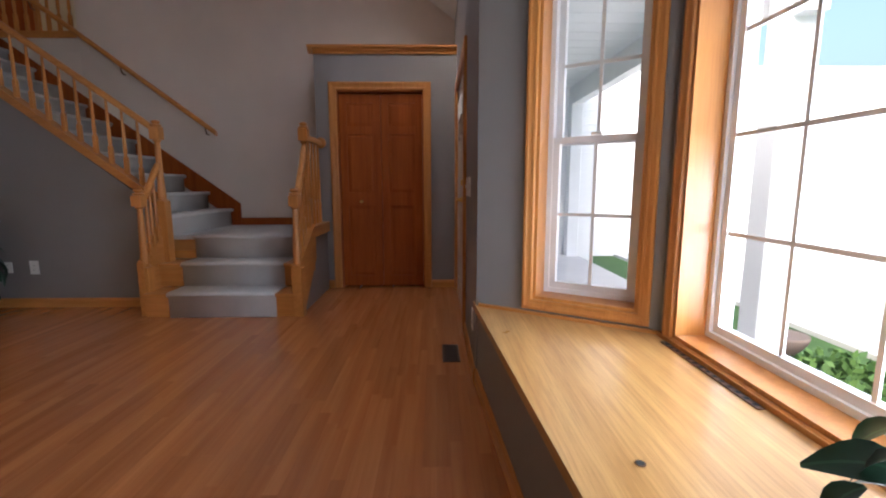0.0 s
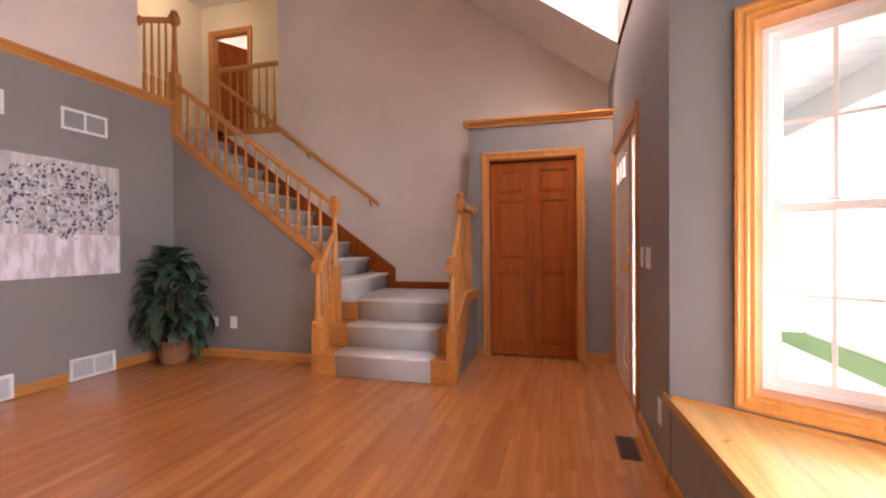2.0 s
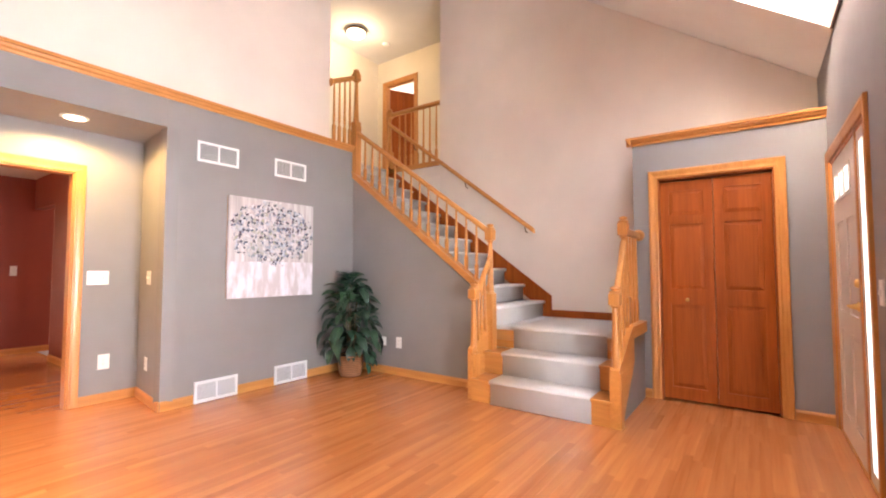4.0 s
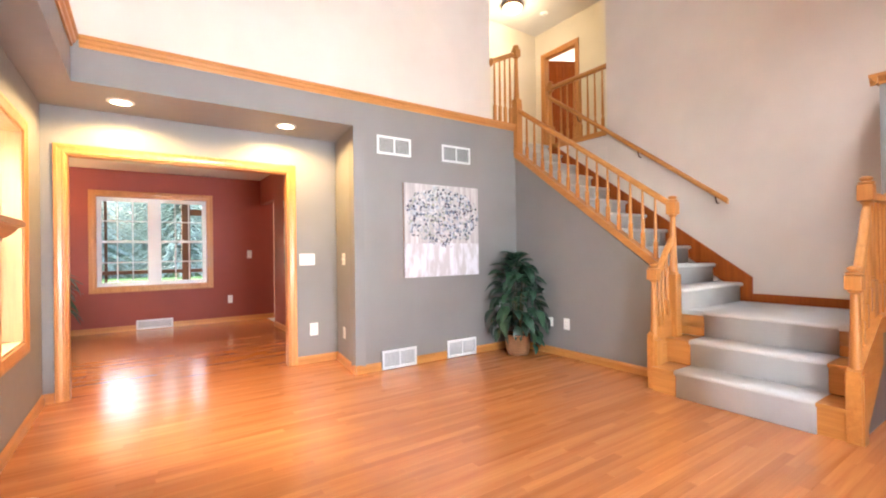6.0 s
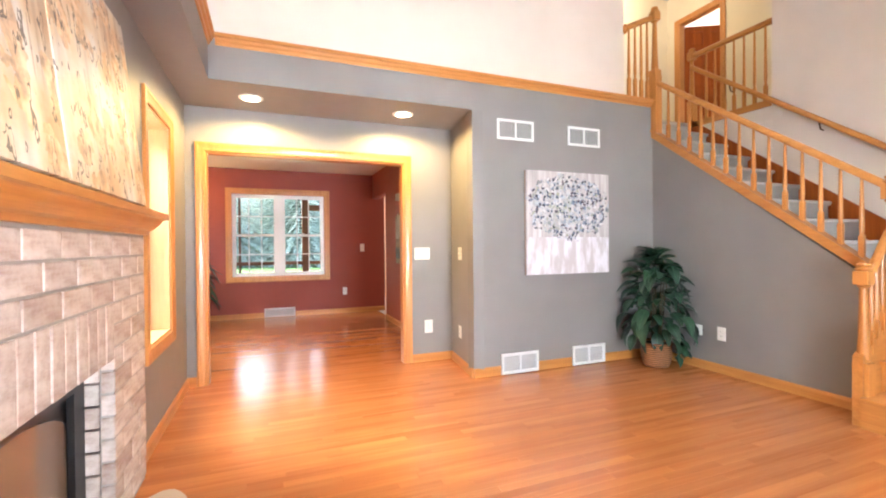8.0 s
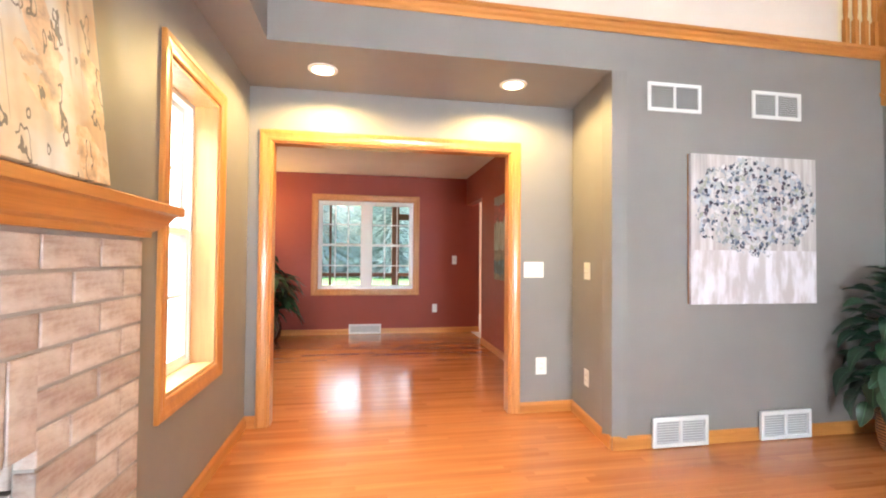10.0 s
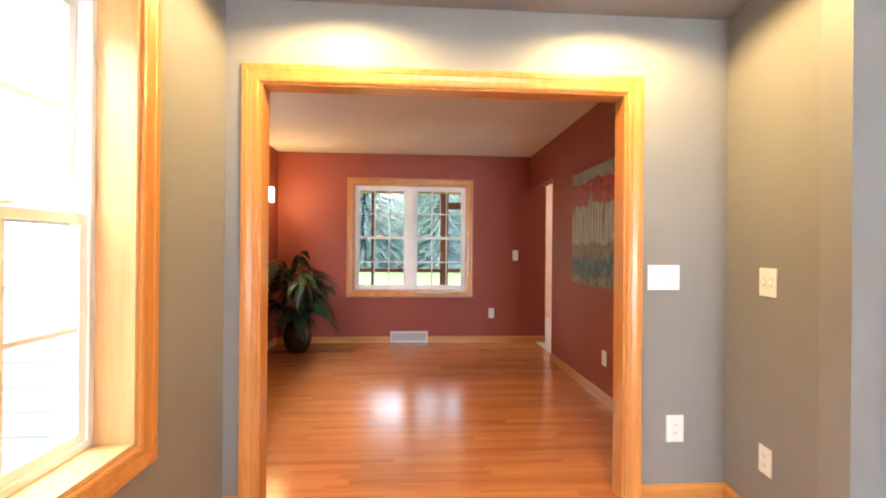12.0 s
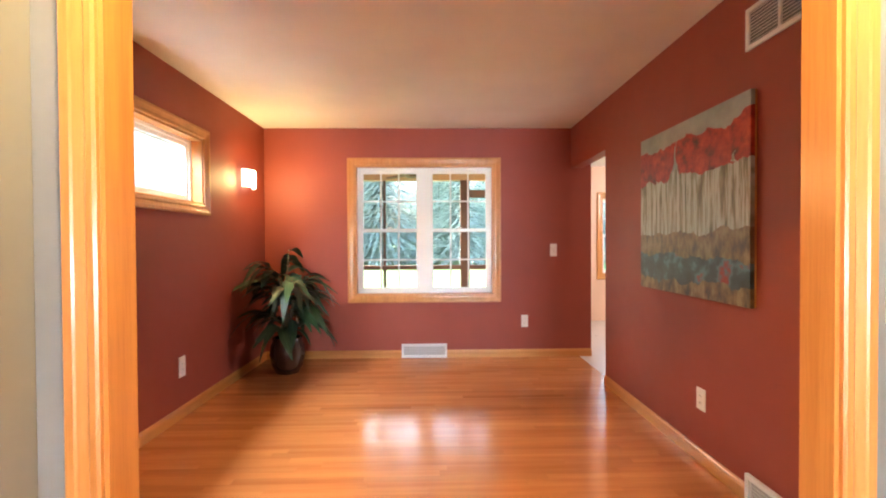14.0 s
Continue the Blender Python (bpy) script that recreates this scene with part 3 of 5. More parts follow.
# skirtings
baseboard((XE - 3.76, YS), (XA, YS))
baseboard((XA, YS), (XA, YS + 0.076))
baseboard((XA, 1.522), (XA, 1.98))
baseboard((XA, 1.98), (XW, 1.885))
baseboard((XW, 1.885), (XW, YG))
baseboard((XW, YG), (-2.33, YG))
baseboard((XE, 3.268), (XE, 2.42))
baseboard((XE + 0.006, 2.42), (XE + 0.162, -0.199))
baseboard((CX, 4.764), (CX + 0.138, 4.764))
baseboard((CX + 1.186, 4.764), (XE, 4.764))
baseboard((XD, YD0), (XD, 2.2))
baseboard((XA - 0.105, YD0), (XD, YD0))
baseboard((-7.7, YD1), (XA - 0.105, YD1))
baseboard((XA - 0.105, YD0 + 1.0), (XA - 0.105, YD0))

# ---- stairs ----
STEP = 0.64 / 3
stairs = tagged(empty("staircase", pose(0.022, 0, 0)), "oak staircase with pale grey carpet, turned balusters and a quarter landing", "staircase")
RISERS_Y = [3.705, 3.945, 4.185]
RUN, RISE, XU = 0.2555, 2.12 / 11, -2.1
STAIR_L, STAIR_R = -2.2, -0.93


def carpet_step_outline(front, back, z0, z1):
    """Side outline of a carpeted step with a rounded nosing (run, height)."""
    pts = [(back, z0), (front + 0.028, z0), (front + 0.028, z1 - 0.045), (front + 0.012, z1 - 0.04)]
    pts += [(front + 0.018 - 0.022 * math.cos(a), z1 - 0.02 + 0.02 * math.sin(a)) for a in [radians(v) for v in (-60, -25, 10, 45, 90)]]
    return pts + [(back, z1)]


for i, y in enumerate(RISERS_Y):
    z0, z1 = STEP * i, STEP * (i + 1)
    back = RISERS_Y[i + 1] + 0.03 if i < 2 else YN
    # oak tread ends and risers beside the runner
    if i < 2:
        part("tread", boxed(STAIR_L, STAIR_R, y - 0.02, back, z1 - 0.035, z1 - 0.008, bevel=0.006), OAK_X, stairs)
    part("riser", boxed(STAIR_L, STAIR_R, y + 0.005, y + 0.025, z0 + 0.001, z1 - 0.036), OAK_X, stairs)
    if i < 2:
        part("carpet", prism(carpet_step_outline(y - 0.035, back + 0.02, z0 + 0.002, z1 + 0.006), "x", -1.995, -1.105), CARPET, stairs, "pale grey carpet runner", True)
pl = prism(carpet_step_outline(RISERS_Y[2] - 0.035, YN - 0.002, STEP * 2 + 0.008, 0.646), "x", -1.995, -1.105)
part("carpet", pl, CARPET, stairs, "pale grey landing carpet", True)
part("landing", boxed(-2.5, -1.995, 4.19, YN - 0.002, 0.5, 0.645), CARPET, stairs, "pale grey landing carpet")
part("landing", boxed(-1.105, CX - 0.021, 4.19, YN - 0.002, 0.5, 0.645), CARPET, stairs, "pale grey landing carpet")
part("landing_base", boxed(-2.14, CX - 0.024, YN - 0.016, YN - 0.002, 0.647, 0.73), DOOR, stairs)
for i in range(11):
    x = XU - RUN * i
    z0, z1 = 0.64 + RISE * i, 0.64 + RISE * (i + 1)
    back = x - RUN - 0.03 if i < 10 else x - 0.1
    o = [(-a, b) for a, b in carpet_step_outline(-x, -back, z0 + 0.006, z1 + 0.006)]
    bmc = bmesh.new()
    lo = [bmc.verts.new((a, YG + 0.1, b)) for a, b in o]
    hi = [bmc.verts.new((a, YN - 0.03, b)) for a, b in o]
    bmc.faces.new(lo)
    bmc.faces.new(hi[::-1])
    for k in range(len(o)):
        bmc.faces.new((lo[k], lo[(k + 1) % len(o)], hi[(k + 1) % len(o)], hi[k]))
    part("carpet", bmc, CARPET, stairs, "pale grey stair carpet", True)


def nose(x):
    return 0.64 + RISE + (XU - x) * RISE / RUN


# boards along the flight: skirt on the tall wall, face stringer on the open side
part("skirt_board", prism([(-2.02, 0.648), (-2.02, 0.895), (-4.66, nose(-4.66) + 0.05), (-4.66, nose(-4.66) - 0.25)], "y", YN - 0.022, YN - 0.001), DOOR, stairs, "reddish oak skirt board")
SB = lambda x: 1.10 + 0.755 * (-2.45 - x)
part("stringer", prism([(-2.26, SB(-2.26) - 0.01), (-2.26, SB(-2.26) + 0.05), (XW - 0.02, SB(XW) + 0.05), (XW - 0.02, SB(XW) - 0.01)], "y", YG - 0.022, YG + 0.099), OAK_X, stairs)
part("stringer_cap", prism([(-2.26, SB(-2.26) + 0.05), (-2.26, SB(-2.26) + 0.075), (XW - 0.02, SB(XW) + 0.075), (XW - 0.02, SB(XW) + 0.05)], "y", YG - 0.034, YG + 0.075), OAK_X, stairs)


# ---- newels, balusters and rails ----
NEWEL = [(0.028, 0.0), (0.04, 0.012), (0.04, 0.03), (0.03, 0.04), (0.036, 0.055), (0.03, 0.3), (0.022, 0.95), (0.03, 0.965), (0.037, 0.98), (0.028, 1.0)]


def newel(parent, x, y, z0, base_top, block0, block1, name="newel_post"):
    """Turned post between two square blocks, with a small turned cap."""
    bm = bmesh.new()
    box(bm, x - 0.045, x + 0.045, y - 0.045, y + 0.045, z0, base_top, bevel=0.006)
    h = block0 - base_top
    lathe(bm, [(r, base_top - 0.002 + v * (h + 0.004)) for r, v in NEWEL], x, y)
    box(bm, x - 0.042, x + 0.042, y - 0.042, y + 0.042, block0, block1, bevel=0.006)
    lathe(bm, [(0.03, block1 - 0.002), (0.045, block1 + 0.008), (0.045, block1 + 0.016), (0.024, block1 + 0.024), (0.036, block1 + 0.036), (0.036, block1 + 0.046), (0.02, block1 + 0.056)], x, y)
    return part(name, bm, OAK_Z, parent)


def baluster(parent, x, y, z0, z1):
    h = z1 - z0
    bm = bmesh.new()
    b = min(0.2, h * 0.28)
    box(bm, x - 0.016, x + 0.016, y - 0.016, y + 0.016, z0, z0 + b, bevel=0.002)
    prof = [(0.011, 0.0), (0.016, 0.012), (0.012, 0.03), (0.0165, 0.12), (0.015, 0.3), (0.011, 0.9), (0.01, 1.0)]
    lathe(bm, [(r, z0 + b - 0.001 + v * (h - b)) for r, v in prof], x, y, 10)
    return part("baluster", bm, OAK_Z, parent)


RAIL = [(-1, 0.0), (-1, 0.022), (-0.75, 0.045), (-0.3, 0.056), (0.3, 0.056), (0.75, 0.045), (1, 0.022), (1, 0.0), (0.6, -0.008), (-0.6, -0.008)]
YB = YG + 0.02
# open side of the long flight
RL = lambda x: 1.59 + 0.715 * (-2.25 - x)
part("handrail", bar_along([(-2.2, YB, RL(-2.2)), (-4.12, YB, RL(-4.12))], 0.03, RAIL), OAK_X, stairs)
for i in range(14):
    x = -2.36 - i * 0.1245
    baluster(stairs, x, YB, SB(x) + 0.068, RL(x) - 0.004)
part("half_post", boxed(XW - 0.019, XW + 0.05, YB - 0.045, YB + 0.045, SB(XW) - 0.02, 3.035, bevel=0.005), OAK_Z, stairs)
# newels of the short flight
newel(stairs, -2.22, 3.79, 0.0, 0.42, 0.93, 1.02)
newel(stairs, -2.2, YB, 0.3, 0.97, 1.5, 1.61)
newel(stairs, -0.92, 3.74, 0.0, 0.42, 0.93, 1.02)
newel(stairs, -0.955, 4.2, 0.3, 0.97, 1.5, 1.61)
part("handrail", bar_along([(-2.22, 3.82, 0.965), (-2.215, 3.88, 1.02), (-2.205, 3.97, 1.16), (-2.2, 4.03, 1.24)], 0.028, RAIL), OAK_Y, stairs)
part("handrail", bar_along([(-0.92, 3.77, 0.965), (-0.925, 3.84, 1.02), (-0.94, 4.05, 1.26), (-0.95, 4.16, 1.4)], 0.028, RAIL), OAK_Y, stairs)
part("handrail", bar_along([(-0.955, 4.24, 1.51), (-0.955, 4.755, 1.51)], 0.028, RAIL), OAK_Y, stairs)
ros = lathe(bmesh.new(), [(0.055, 0.0), (0.055, 0.012), (0.04, 0.02)], 0, 0, 20)
ro = part("rosette", ros, OAK_Z, stairs)
ro.matrix_local = pose(-0.945, 4.763, 1.535, 90, 0, 0)
for i, y in enumerate((3.86, 3.92, 3.985)):
    baluster(stairs, -2.212, y, 0.47 + i * 0.06, 0.995 + i * 0.075)
for i, y in enumerate((3.83, 3.92, 4.01, 4.1)):
    baluster(stairs, -0.93, y, 0.47 + i * 0.1, 1.0 + i * 0.1)
for i in range(4):
    baluster(stairs, -0.955, 4.33 + i * 0.11, 0.72, 1.505)
# boards closing the sides of the short flight
part("side_board", prism([(3.735, 0.002), (YG - 0.024, 0.002), (YG - 0.024, 0.66), (3.735, 0.46)], "x", -2.255, -2.2), OAK_Y, stairs)
part("side_board", prism([(3.69, 0.002), (3.78, 0.03), (4.2, 0.42), (4.2, 0.74), (3.69, 0.44)], "x", -0.955, -0.885), OAK_Y, stairs)
part("curb", boxed(-0.998, -0.885, 4.2, 4.762, 0.62, 0.72), OAK_Y, stairs)
structure("wall_stair_side", prism([(3.7, 0.0), (4.763, 0.0), (4.763, 0.62), (4.2, 0.62), (3.7, 0.36)], "x", -0.93, -0.89), GRAY, "warm grey painted low stair wall", "wall")
# wall rail on its brackets
WR = lambda x: 1.655 + 0.745 * (-2.21 - x)
YW = YN - 0.07
part("wall_rail", bar_along([(-2.21, YW, WR(-2.21)), (-4.6, YW, WR(-4.6))], 0.026, RAIL), OAK_X, stairs)
for x in (-2.33, -3.2, -4.1):
    part("rail_bracket", tube([(x, YN - 0.002, WR(x) - 0.075), (x, YN - 0.045, WR(x) - 0.07), (x, YW, WR(x) - 0.008)], 0.008, 8), BRONZE, stairs)

# upper guards
guard = tagged(empty("balustrade", pose(XW - 0.05, 3.9, 2.772)), "dark honey oak balcony balustrade with turned balusters", "balustrade", "upper balustrades")
newel(guard, 0.07, 0.175, 0.0, 0.32, 0.86, 0.95)
part("handrail", bar_along([(0.05, -0.25, 0.68), (0.05, -0.05, 0.775), (0.05, 0.14, 0.865)], 0.028, RAIL), OAK_Y, guard)
ro = part("rosette", lathe(bmesh.new(), [(0.05, 0), (0.05, 0.015), (0.035, 0.025)], 0, 0, 18), OAK_Z, guard)
ro.matrix_local = pose(0.05, -0.238, 0.705, -90, 0, 0)
for i in range(4):
    baluster(guard, 0.05, -0.17 + i * 0.085, 0.0, 0.715 + i * 0.04)
guard2 = tagged(empty("balustrade", pose(-4.2, YN + 0.05, UP)), "dark honey oak landing balustrade with turned balusters", "balustrade", "upper balustrades")
newel(guard2, -0.46, 0.0, 0.0, 0.3, 0.84, 0.93)
part("handrail", bar_along([(0.548, 0, 0.86), (-0.42, 0, 0.86)], 0.028, RAIL), OAK_X, guard2)
for i in range(7):
    baluster(guard2, 0.45 - i * 0.118, 0.0, 0.0, 0.855)
structure("fascia_trim", boxed(-4.66, -3.652, YN - 0.022, YN - 0.001, UP - 0.06, UP + 0.012), OAK_X, "oak fascia at the upper landing edge", "trim")

# ---- doors ----
def panel_door(parent, x0, x1, z0, z1, y0, y1, cols, rows, mat, name="door_leaf", stile=0.09, label=""):
    """A stile-and-rail leaf with sunk, raised-centre panels; rows: list of panel bounds as shares of the height."""
    bm = bmesh.new()
    holes = []
    w = (x1 - x0 - stile * (cols + 1)) / cols
    for c in range(cols):
        a = x0 + stile + c * (w + stile)
        for lo, hi in rows:
            holes.append((a, a + w, z0 + lo * (z1 - z0), z0 + hi * (z1 - z0)))
    xs = sorted({x0, x1, *[v for h in holes for v in h[:2]]})
    zs = sorted({z0, z1, *[v for h in holes for v in h[2:]]})
    for i in range(len(xs) - 1):
        for j in range(len(zs) - 1):
            cx, cz = (xs[i] + xs[i + 1]) / 2, (zs[j] + zs[j + 1]) / 2
            if not any(h[0] < cx < h[1] and h[2] < cz < h[3] for h in holes):
                box(bm, xs[i], xs[i + 1], y0, y1, zs[j], zs[j + 1])
    bmesh.ops.remove_doubles(bm, verts=bm.verts, dist=0.0001)
    leaf = part(name, bm, mat, parent, label)
    for a, b, lo, hi in holes:
        q = bmesh.new()
        outer = [q.verts.new((u, y0 + 0.012, v)) for u, v in ((a, lo), (b, lo), (b, hi), (a, hi))]
        m = min(0.035, (b - a) * 0.2)
        inner = [q.verts.new((u, y0 + 0.004, v)) for u, v in ((a + m, lo + m), (b - m, lo + m), (b - m, hi - m), (a + m, hi - m))]
        q.faces.new(inner)
        for k in range(4):
            q.faces.new((outer[k], outer[(k + 1) % 4], inner[(k + 1) % 4], inner[k]))
        part("panel", q, mat, leaf)
    return leaf


ROWS3 = [(0.055, 0.43), (0.5, 0.8), (0.84, 0.955)]
cl = tagged(empty("door_1", pose(CX, 4.764, 0)), "red-brown oak bifold closet door with raised panels and oak casing", "closet door", "", "structure")
part("casing", casing(0.22, 1.104, 0.002, 2.06, False), OAK_Z, cl)
jb = bmesh.new()
box(jb, 0.216, 0.23, 0.0005, 0.0995, 0.002, 2.065)
box(jb, 1.094, 1.108, 0.0005, 0.0995, 0.002, 2.065)
box(jb, 0.23, 1.094, 0.0005, 0.0995, 2.045, 2.065)
part("jamb", jb, DOOR, cl)
l1 = panel_door(cl, 0.233, 0.66, 0.02, 2.03, 0.03, 0.06, 1, ROWS3, DOOR, stile=0.075)
panel_door(cl, 0.664, 1.091, 0.02, 2.03, 0.03, 0.06, 1, ROWS3, DOOR, stile=0.075)
kn = part("knob", lathe(bmesh.new(), [(0.008, 0), (0.008, 0.02), (0.016, 0.026), (0.016, 0.034), (0.006, 0.04)], 0, 0, 14), BRASS, l1, "brass knob", True)
kn.matrix_local = pose(0.445, 0.03, 0.93, 90, 0, 0)
structure("closet_back", boxed(-0.9, XE, 5.1, 5.12, 0, 2.44), WHITE, "white closet back", "wall")

ALMOND = paint("almond_painted_steel", (0.62, 0.54, 0.46), 0.4, 0.03)
fd = tagged(empty("door_2", pose(XE, YN + 0.12, 0, 0, 0, -90)), "almond painted front door with three small lights, brass lever and a tall sidelight", "front door", "", "structure")
D0, D1 = YN + 0.12 - 4.684, YN + 0.12 - 3.35
part("casing", casing(D0, D1, 0.002, 2.035, False), OAK_Z, fd)
jb = bmesh.new()
box(jb, D0 - 0.004, D0 + 0.025, 0.0005, 0.139, 0.002, 2.04)
box(jb, D1 - 0.02, D1 + 0.004, 0.0005, 0.139, 0.002, 2.04)
box(jb, D0 + 0.025, D1 - 0.02, 0.0005, 0.139, 2.012, 2.04)
box(jb, D0 + 0.955, D0 + 1.0, 0.0005, 0.139, 0.002, 2.012)
part("jamb", jb, OAK_Z, fd)
leaf = panel_door(fd, D0 + 0.028, D0 + 0.952, 0.015, 1.64, 0.008, 0.048, 2, [(0.1, 0.47), (0.55, 0.94)], ALMOND, "door_leaf", 0.12)
lights = [(0.17 + i * 0.21, 0.33 + i * 0.21, 0.06, 0.24) for i in range(3)]
tr = part("top_rail", panel_with_holes(0.924, 0.0, 0.37, 0.04, lights), ALMOND, leaf)
tr.matrix_local = pose(D0 + 0.028, 0.008, 1.6405)
for a, b, lo, hi in lights:
    part("light_frame", rect_frame(bmesh.new(), a - 0.012, b + 0.012, lo - 0.012, hi + 0.012, 0.018, -0.01, -0.0005), ALMOND, tr)
    gp = part("pane", boxed(a, b, 0.018, 0.022, lo, hi), GLASS, tr)
    gp.visible_shadow = False
hd = part("lever_plate", lathe(bmesh.new(), [(0.03, 0), (0.03, 0.008), (0.02, 0.014), (0.012, 0.045)], 0, 0, 18), BRASS, leaf, "brass lever rose", True)
hd.matrix_local = pose(D0 + 0.89, 0.008, 0.98, 90, 0, 0)
part("lever", tube([(D0 + 0.89, -0.032, 0.98), (D0 + 0.84, -0.036, 0.982), (D0 + 0.78, -0.032, 0.975)], [0.011, 0.009, 0.007], 10), BRASS, leaf, "brass lever", True)
db = part("deadbolt", lathe(bmesh.new(), [(0.028, 0), (0.028, 0.01), (0.018, 0.02)], 0, 0, 18), BRASS, leaf, "brass deadbolt", True)
db.matrix_local = pose(D0 + 0.89, 0.008, 1.12, 90, 0, 0)
part("sidelight_panel", rect_frame(bmesh.new(), D0 + 1.002, D1 - 0.022, 0.015, 2.01, 0.07, 0.008, 0.048), ALMOND, fd)
sl = part("pane", boxed(D0 + 1.07, D1 - 0.09, 0.026, 0.03, 0.085, 1.94), GLASS, fd)
sl.visible_shadow = False
part("threshold", boxed(D0 + 0.026, D1 - 0.021, 0.0, 0.139, 0.002, 0.014), OAK_X, fd)

# open upper door leaf
ul = panel_door(ud, 0.0, 0.68, 0.012, 2.01, 0.0, 0.035, 2, ROWS3, DOOR, "door_leaf", 0.1)
ul.matrix_local = pose(0.25, 0.1, 0, 0, 0, 62)

# ---- fireplace ----
BRICK = Nodes("whitewashed_brick", 0.85)
_info = BRICK.t.nodes.new("ShaderNodeObjectInfo")
_a = BRICK.noise(1.0, 7, BRICK.mapped((7, 10, 16)), 0.65)
_b = BRICK.noise(9, 4)
_base = BRICK.ramp(_a, [(0.26, (0.2, 0.13, 0.1)), (0.4, (0.43, 0.34, 0.3)), (0.52, (0.56, 0.49, 0.46)), (0.7, (0.68, 0.63, 0.61))])
_tone = BRICK.ramp(_info.outputs["Random"], [(0.0, (0.78, 0.7, 0.66)), (0.3, (1.0, 0.97, 0.95)), (1.0, (1.1, 1.09, 1.08))])
BRICK.colour(BRICK.mix(0.75, BRICK.mix(1.0, _base, _tone, "MULTIPLY"), BRICK.ramp(_b, [(0.35, (0.8, 0.76, 0.74)), (0.6, (1, 1, 1))]), "MULTIPLY"))
BRICK.bump(_a, 0.7, 0.004)
BRICK = BRICK.mat
MORTAR = paint("grey_mortar", (0.37, 0.34, 0.32), 0.9, 0.8, 120)
BLACK = paint("black_painted_metal", (0.012, 0.012, 0.013), 0.35, 0.03)

FX0, FX1, FY = -3.265, -1.01, -0.455
OX0, OX1, OZ = -2.775, -1.5, 0.742
fire = tagged(empty("fireplace", pose(FX0, YS, 0)), "whitewashed brick fireplace with a soldier course and black gas insert", "fireplace")


def fbox(name, x0, x1, y0, y1, z0, z1, mat, bevel=0.0, parent=None, label=""):
    return part(name, boxed(x0 - FX0, x1 - FX0, y0 - YS, y1 - YS, z0, z1, bevel=bevel), mat, parent or fire, label)


fbox("mortar_bed", FX0 + 0.006, OX0 - 0.006, YS + 0.002, FY - 0.006, 0.002, 1.3, MORTAR)
fbox("mortar_bed", OX1 + 0.006, FX1 - 0.006, YS + 0.002, FY - 0.006, 0.002, 1.3, MORTAR)
fbox("mortar_bed", OX0 - 0.006, OX1 + 0.006, YS + 0.002, FY - 0.006, OZ + 0.006, 1.3, MORTAR)
bricks = {}


def brick(x, z, w, h, y=FY, d=0.05):
    """One brick with its face at y."""
    k = (round(w, 3), round(h, 3), round(d, 3))
    if k not in bricks:
        bricks[k] = mesh("brick", boxed(0, w, -d, 0, 0, h, bevel=0.004), BRICK)
    ob = new("brick", bricks[k])
    ob.parent = fire
    ob.location = (x - FX0, y - YS, z)
    return ob


BR = random.Random(3)
COURSE, LONG, SOLDIER = 0.0965, 0.2465, 0.235
row = 0
z = OZ + SOLDIER + 0.01 - 10 * COURSE - 0.004
while z < 1.27:
    h = COURSE - 0.01
    spans = [(FX0, OX0), (OX1, FX1)] if z < OZ + SOLDIER - 0.02 else [(FX0, FX1)]
    for a, b in spans:
        x = a
        first = True
        while x < b - 0.02:
            w = LONG if not (first and row % 2) else LONG / 2
            w = min(w, b - x)
            if b - x - w < 0.05:
                w = b - x
            brick(x, z + 0.004, w - 0.0075 if x + w < b - 0.001 else w, min(h, 1.279 - z - 0.004), FY + BR.uniform(-0.0015, 0.0025))
            x += w
            first = False
    z += COURSE
    row += 1
x = OX0
while x < OX1 - 0.03:
    w = min(COURSE, OX1 - x)
    brick(x, OZ, w - 0.0075, SOLDIER, FY + BR.uniform(-0.001, 0.003))
    x += w
z = OZ - 8 * COURSE + 0.004
while z < OZ - 0.04:
    for xa in (OX0 - 0.062, OX1):
        brick(xa, max(z, 0.003), 0.062, COURSE - 0.01 - max(0, 0.003 - z), FY - 0.056, 0.085)
    z += COURSE
# black insert set back in the opening; its firebox reaches through the wall
fbox("firebox", OX0 - 0.05, OX1 + 0.05, YS - 0.12, YS - 0.1, 0.0, OZ + 0.06, BLACK)
ins = bmesh.new()
rect_frame(ins, OX0 - FX0, OX1 - FX0, 0.02, OZ, 0.1, -0.075, -0.05)
part("insert_surround", ins, BLACK, fire, "black metal insert surround")
ga = [(OX0 + 0.1 - FX0, 0.12), (OX1 - 0.1 - FX0, 0.12)] + [((OX0 + OX1) / 2 - FX0 + (OX1 - OX0 - 0.2) / 2 * math.cos(t), 0.5 + 0.13 * math.sin(t)) for t in [math.pi * k / 16 for k in range(17)]]
SMOKED = Nodes("smoked_fire_glass", 0.06).mat
SMOKED.node_tree.nodes["Principled BSDF"].inputs["Base Color"].default_value = (0.2, 0.13, 0.09, 1)
part("fire_glass", prism(ga, "y", -0.082, -0.078), SMOKED, fire, "smoked arched glass")
part("insert_back", boxed(OX0 - FX0, OX1 - FX0, -0.1, -0.084, 0.02, OZ), BLACK, fire)

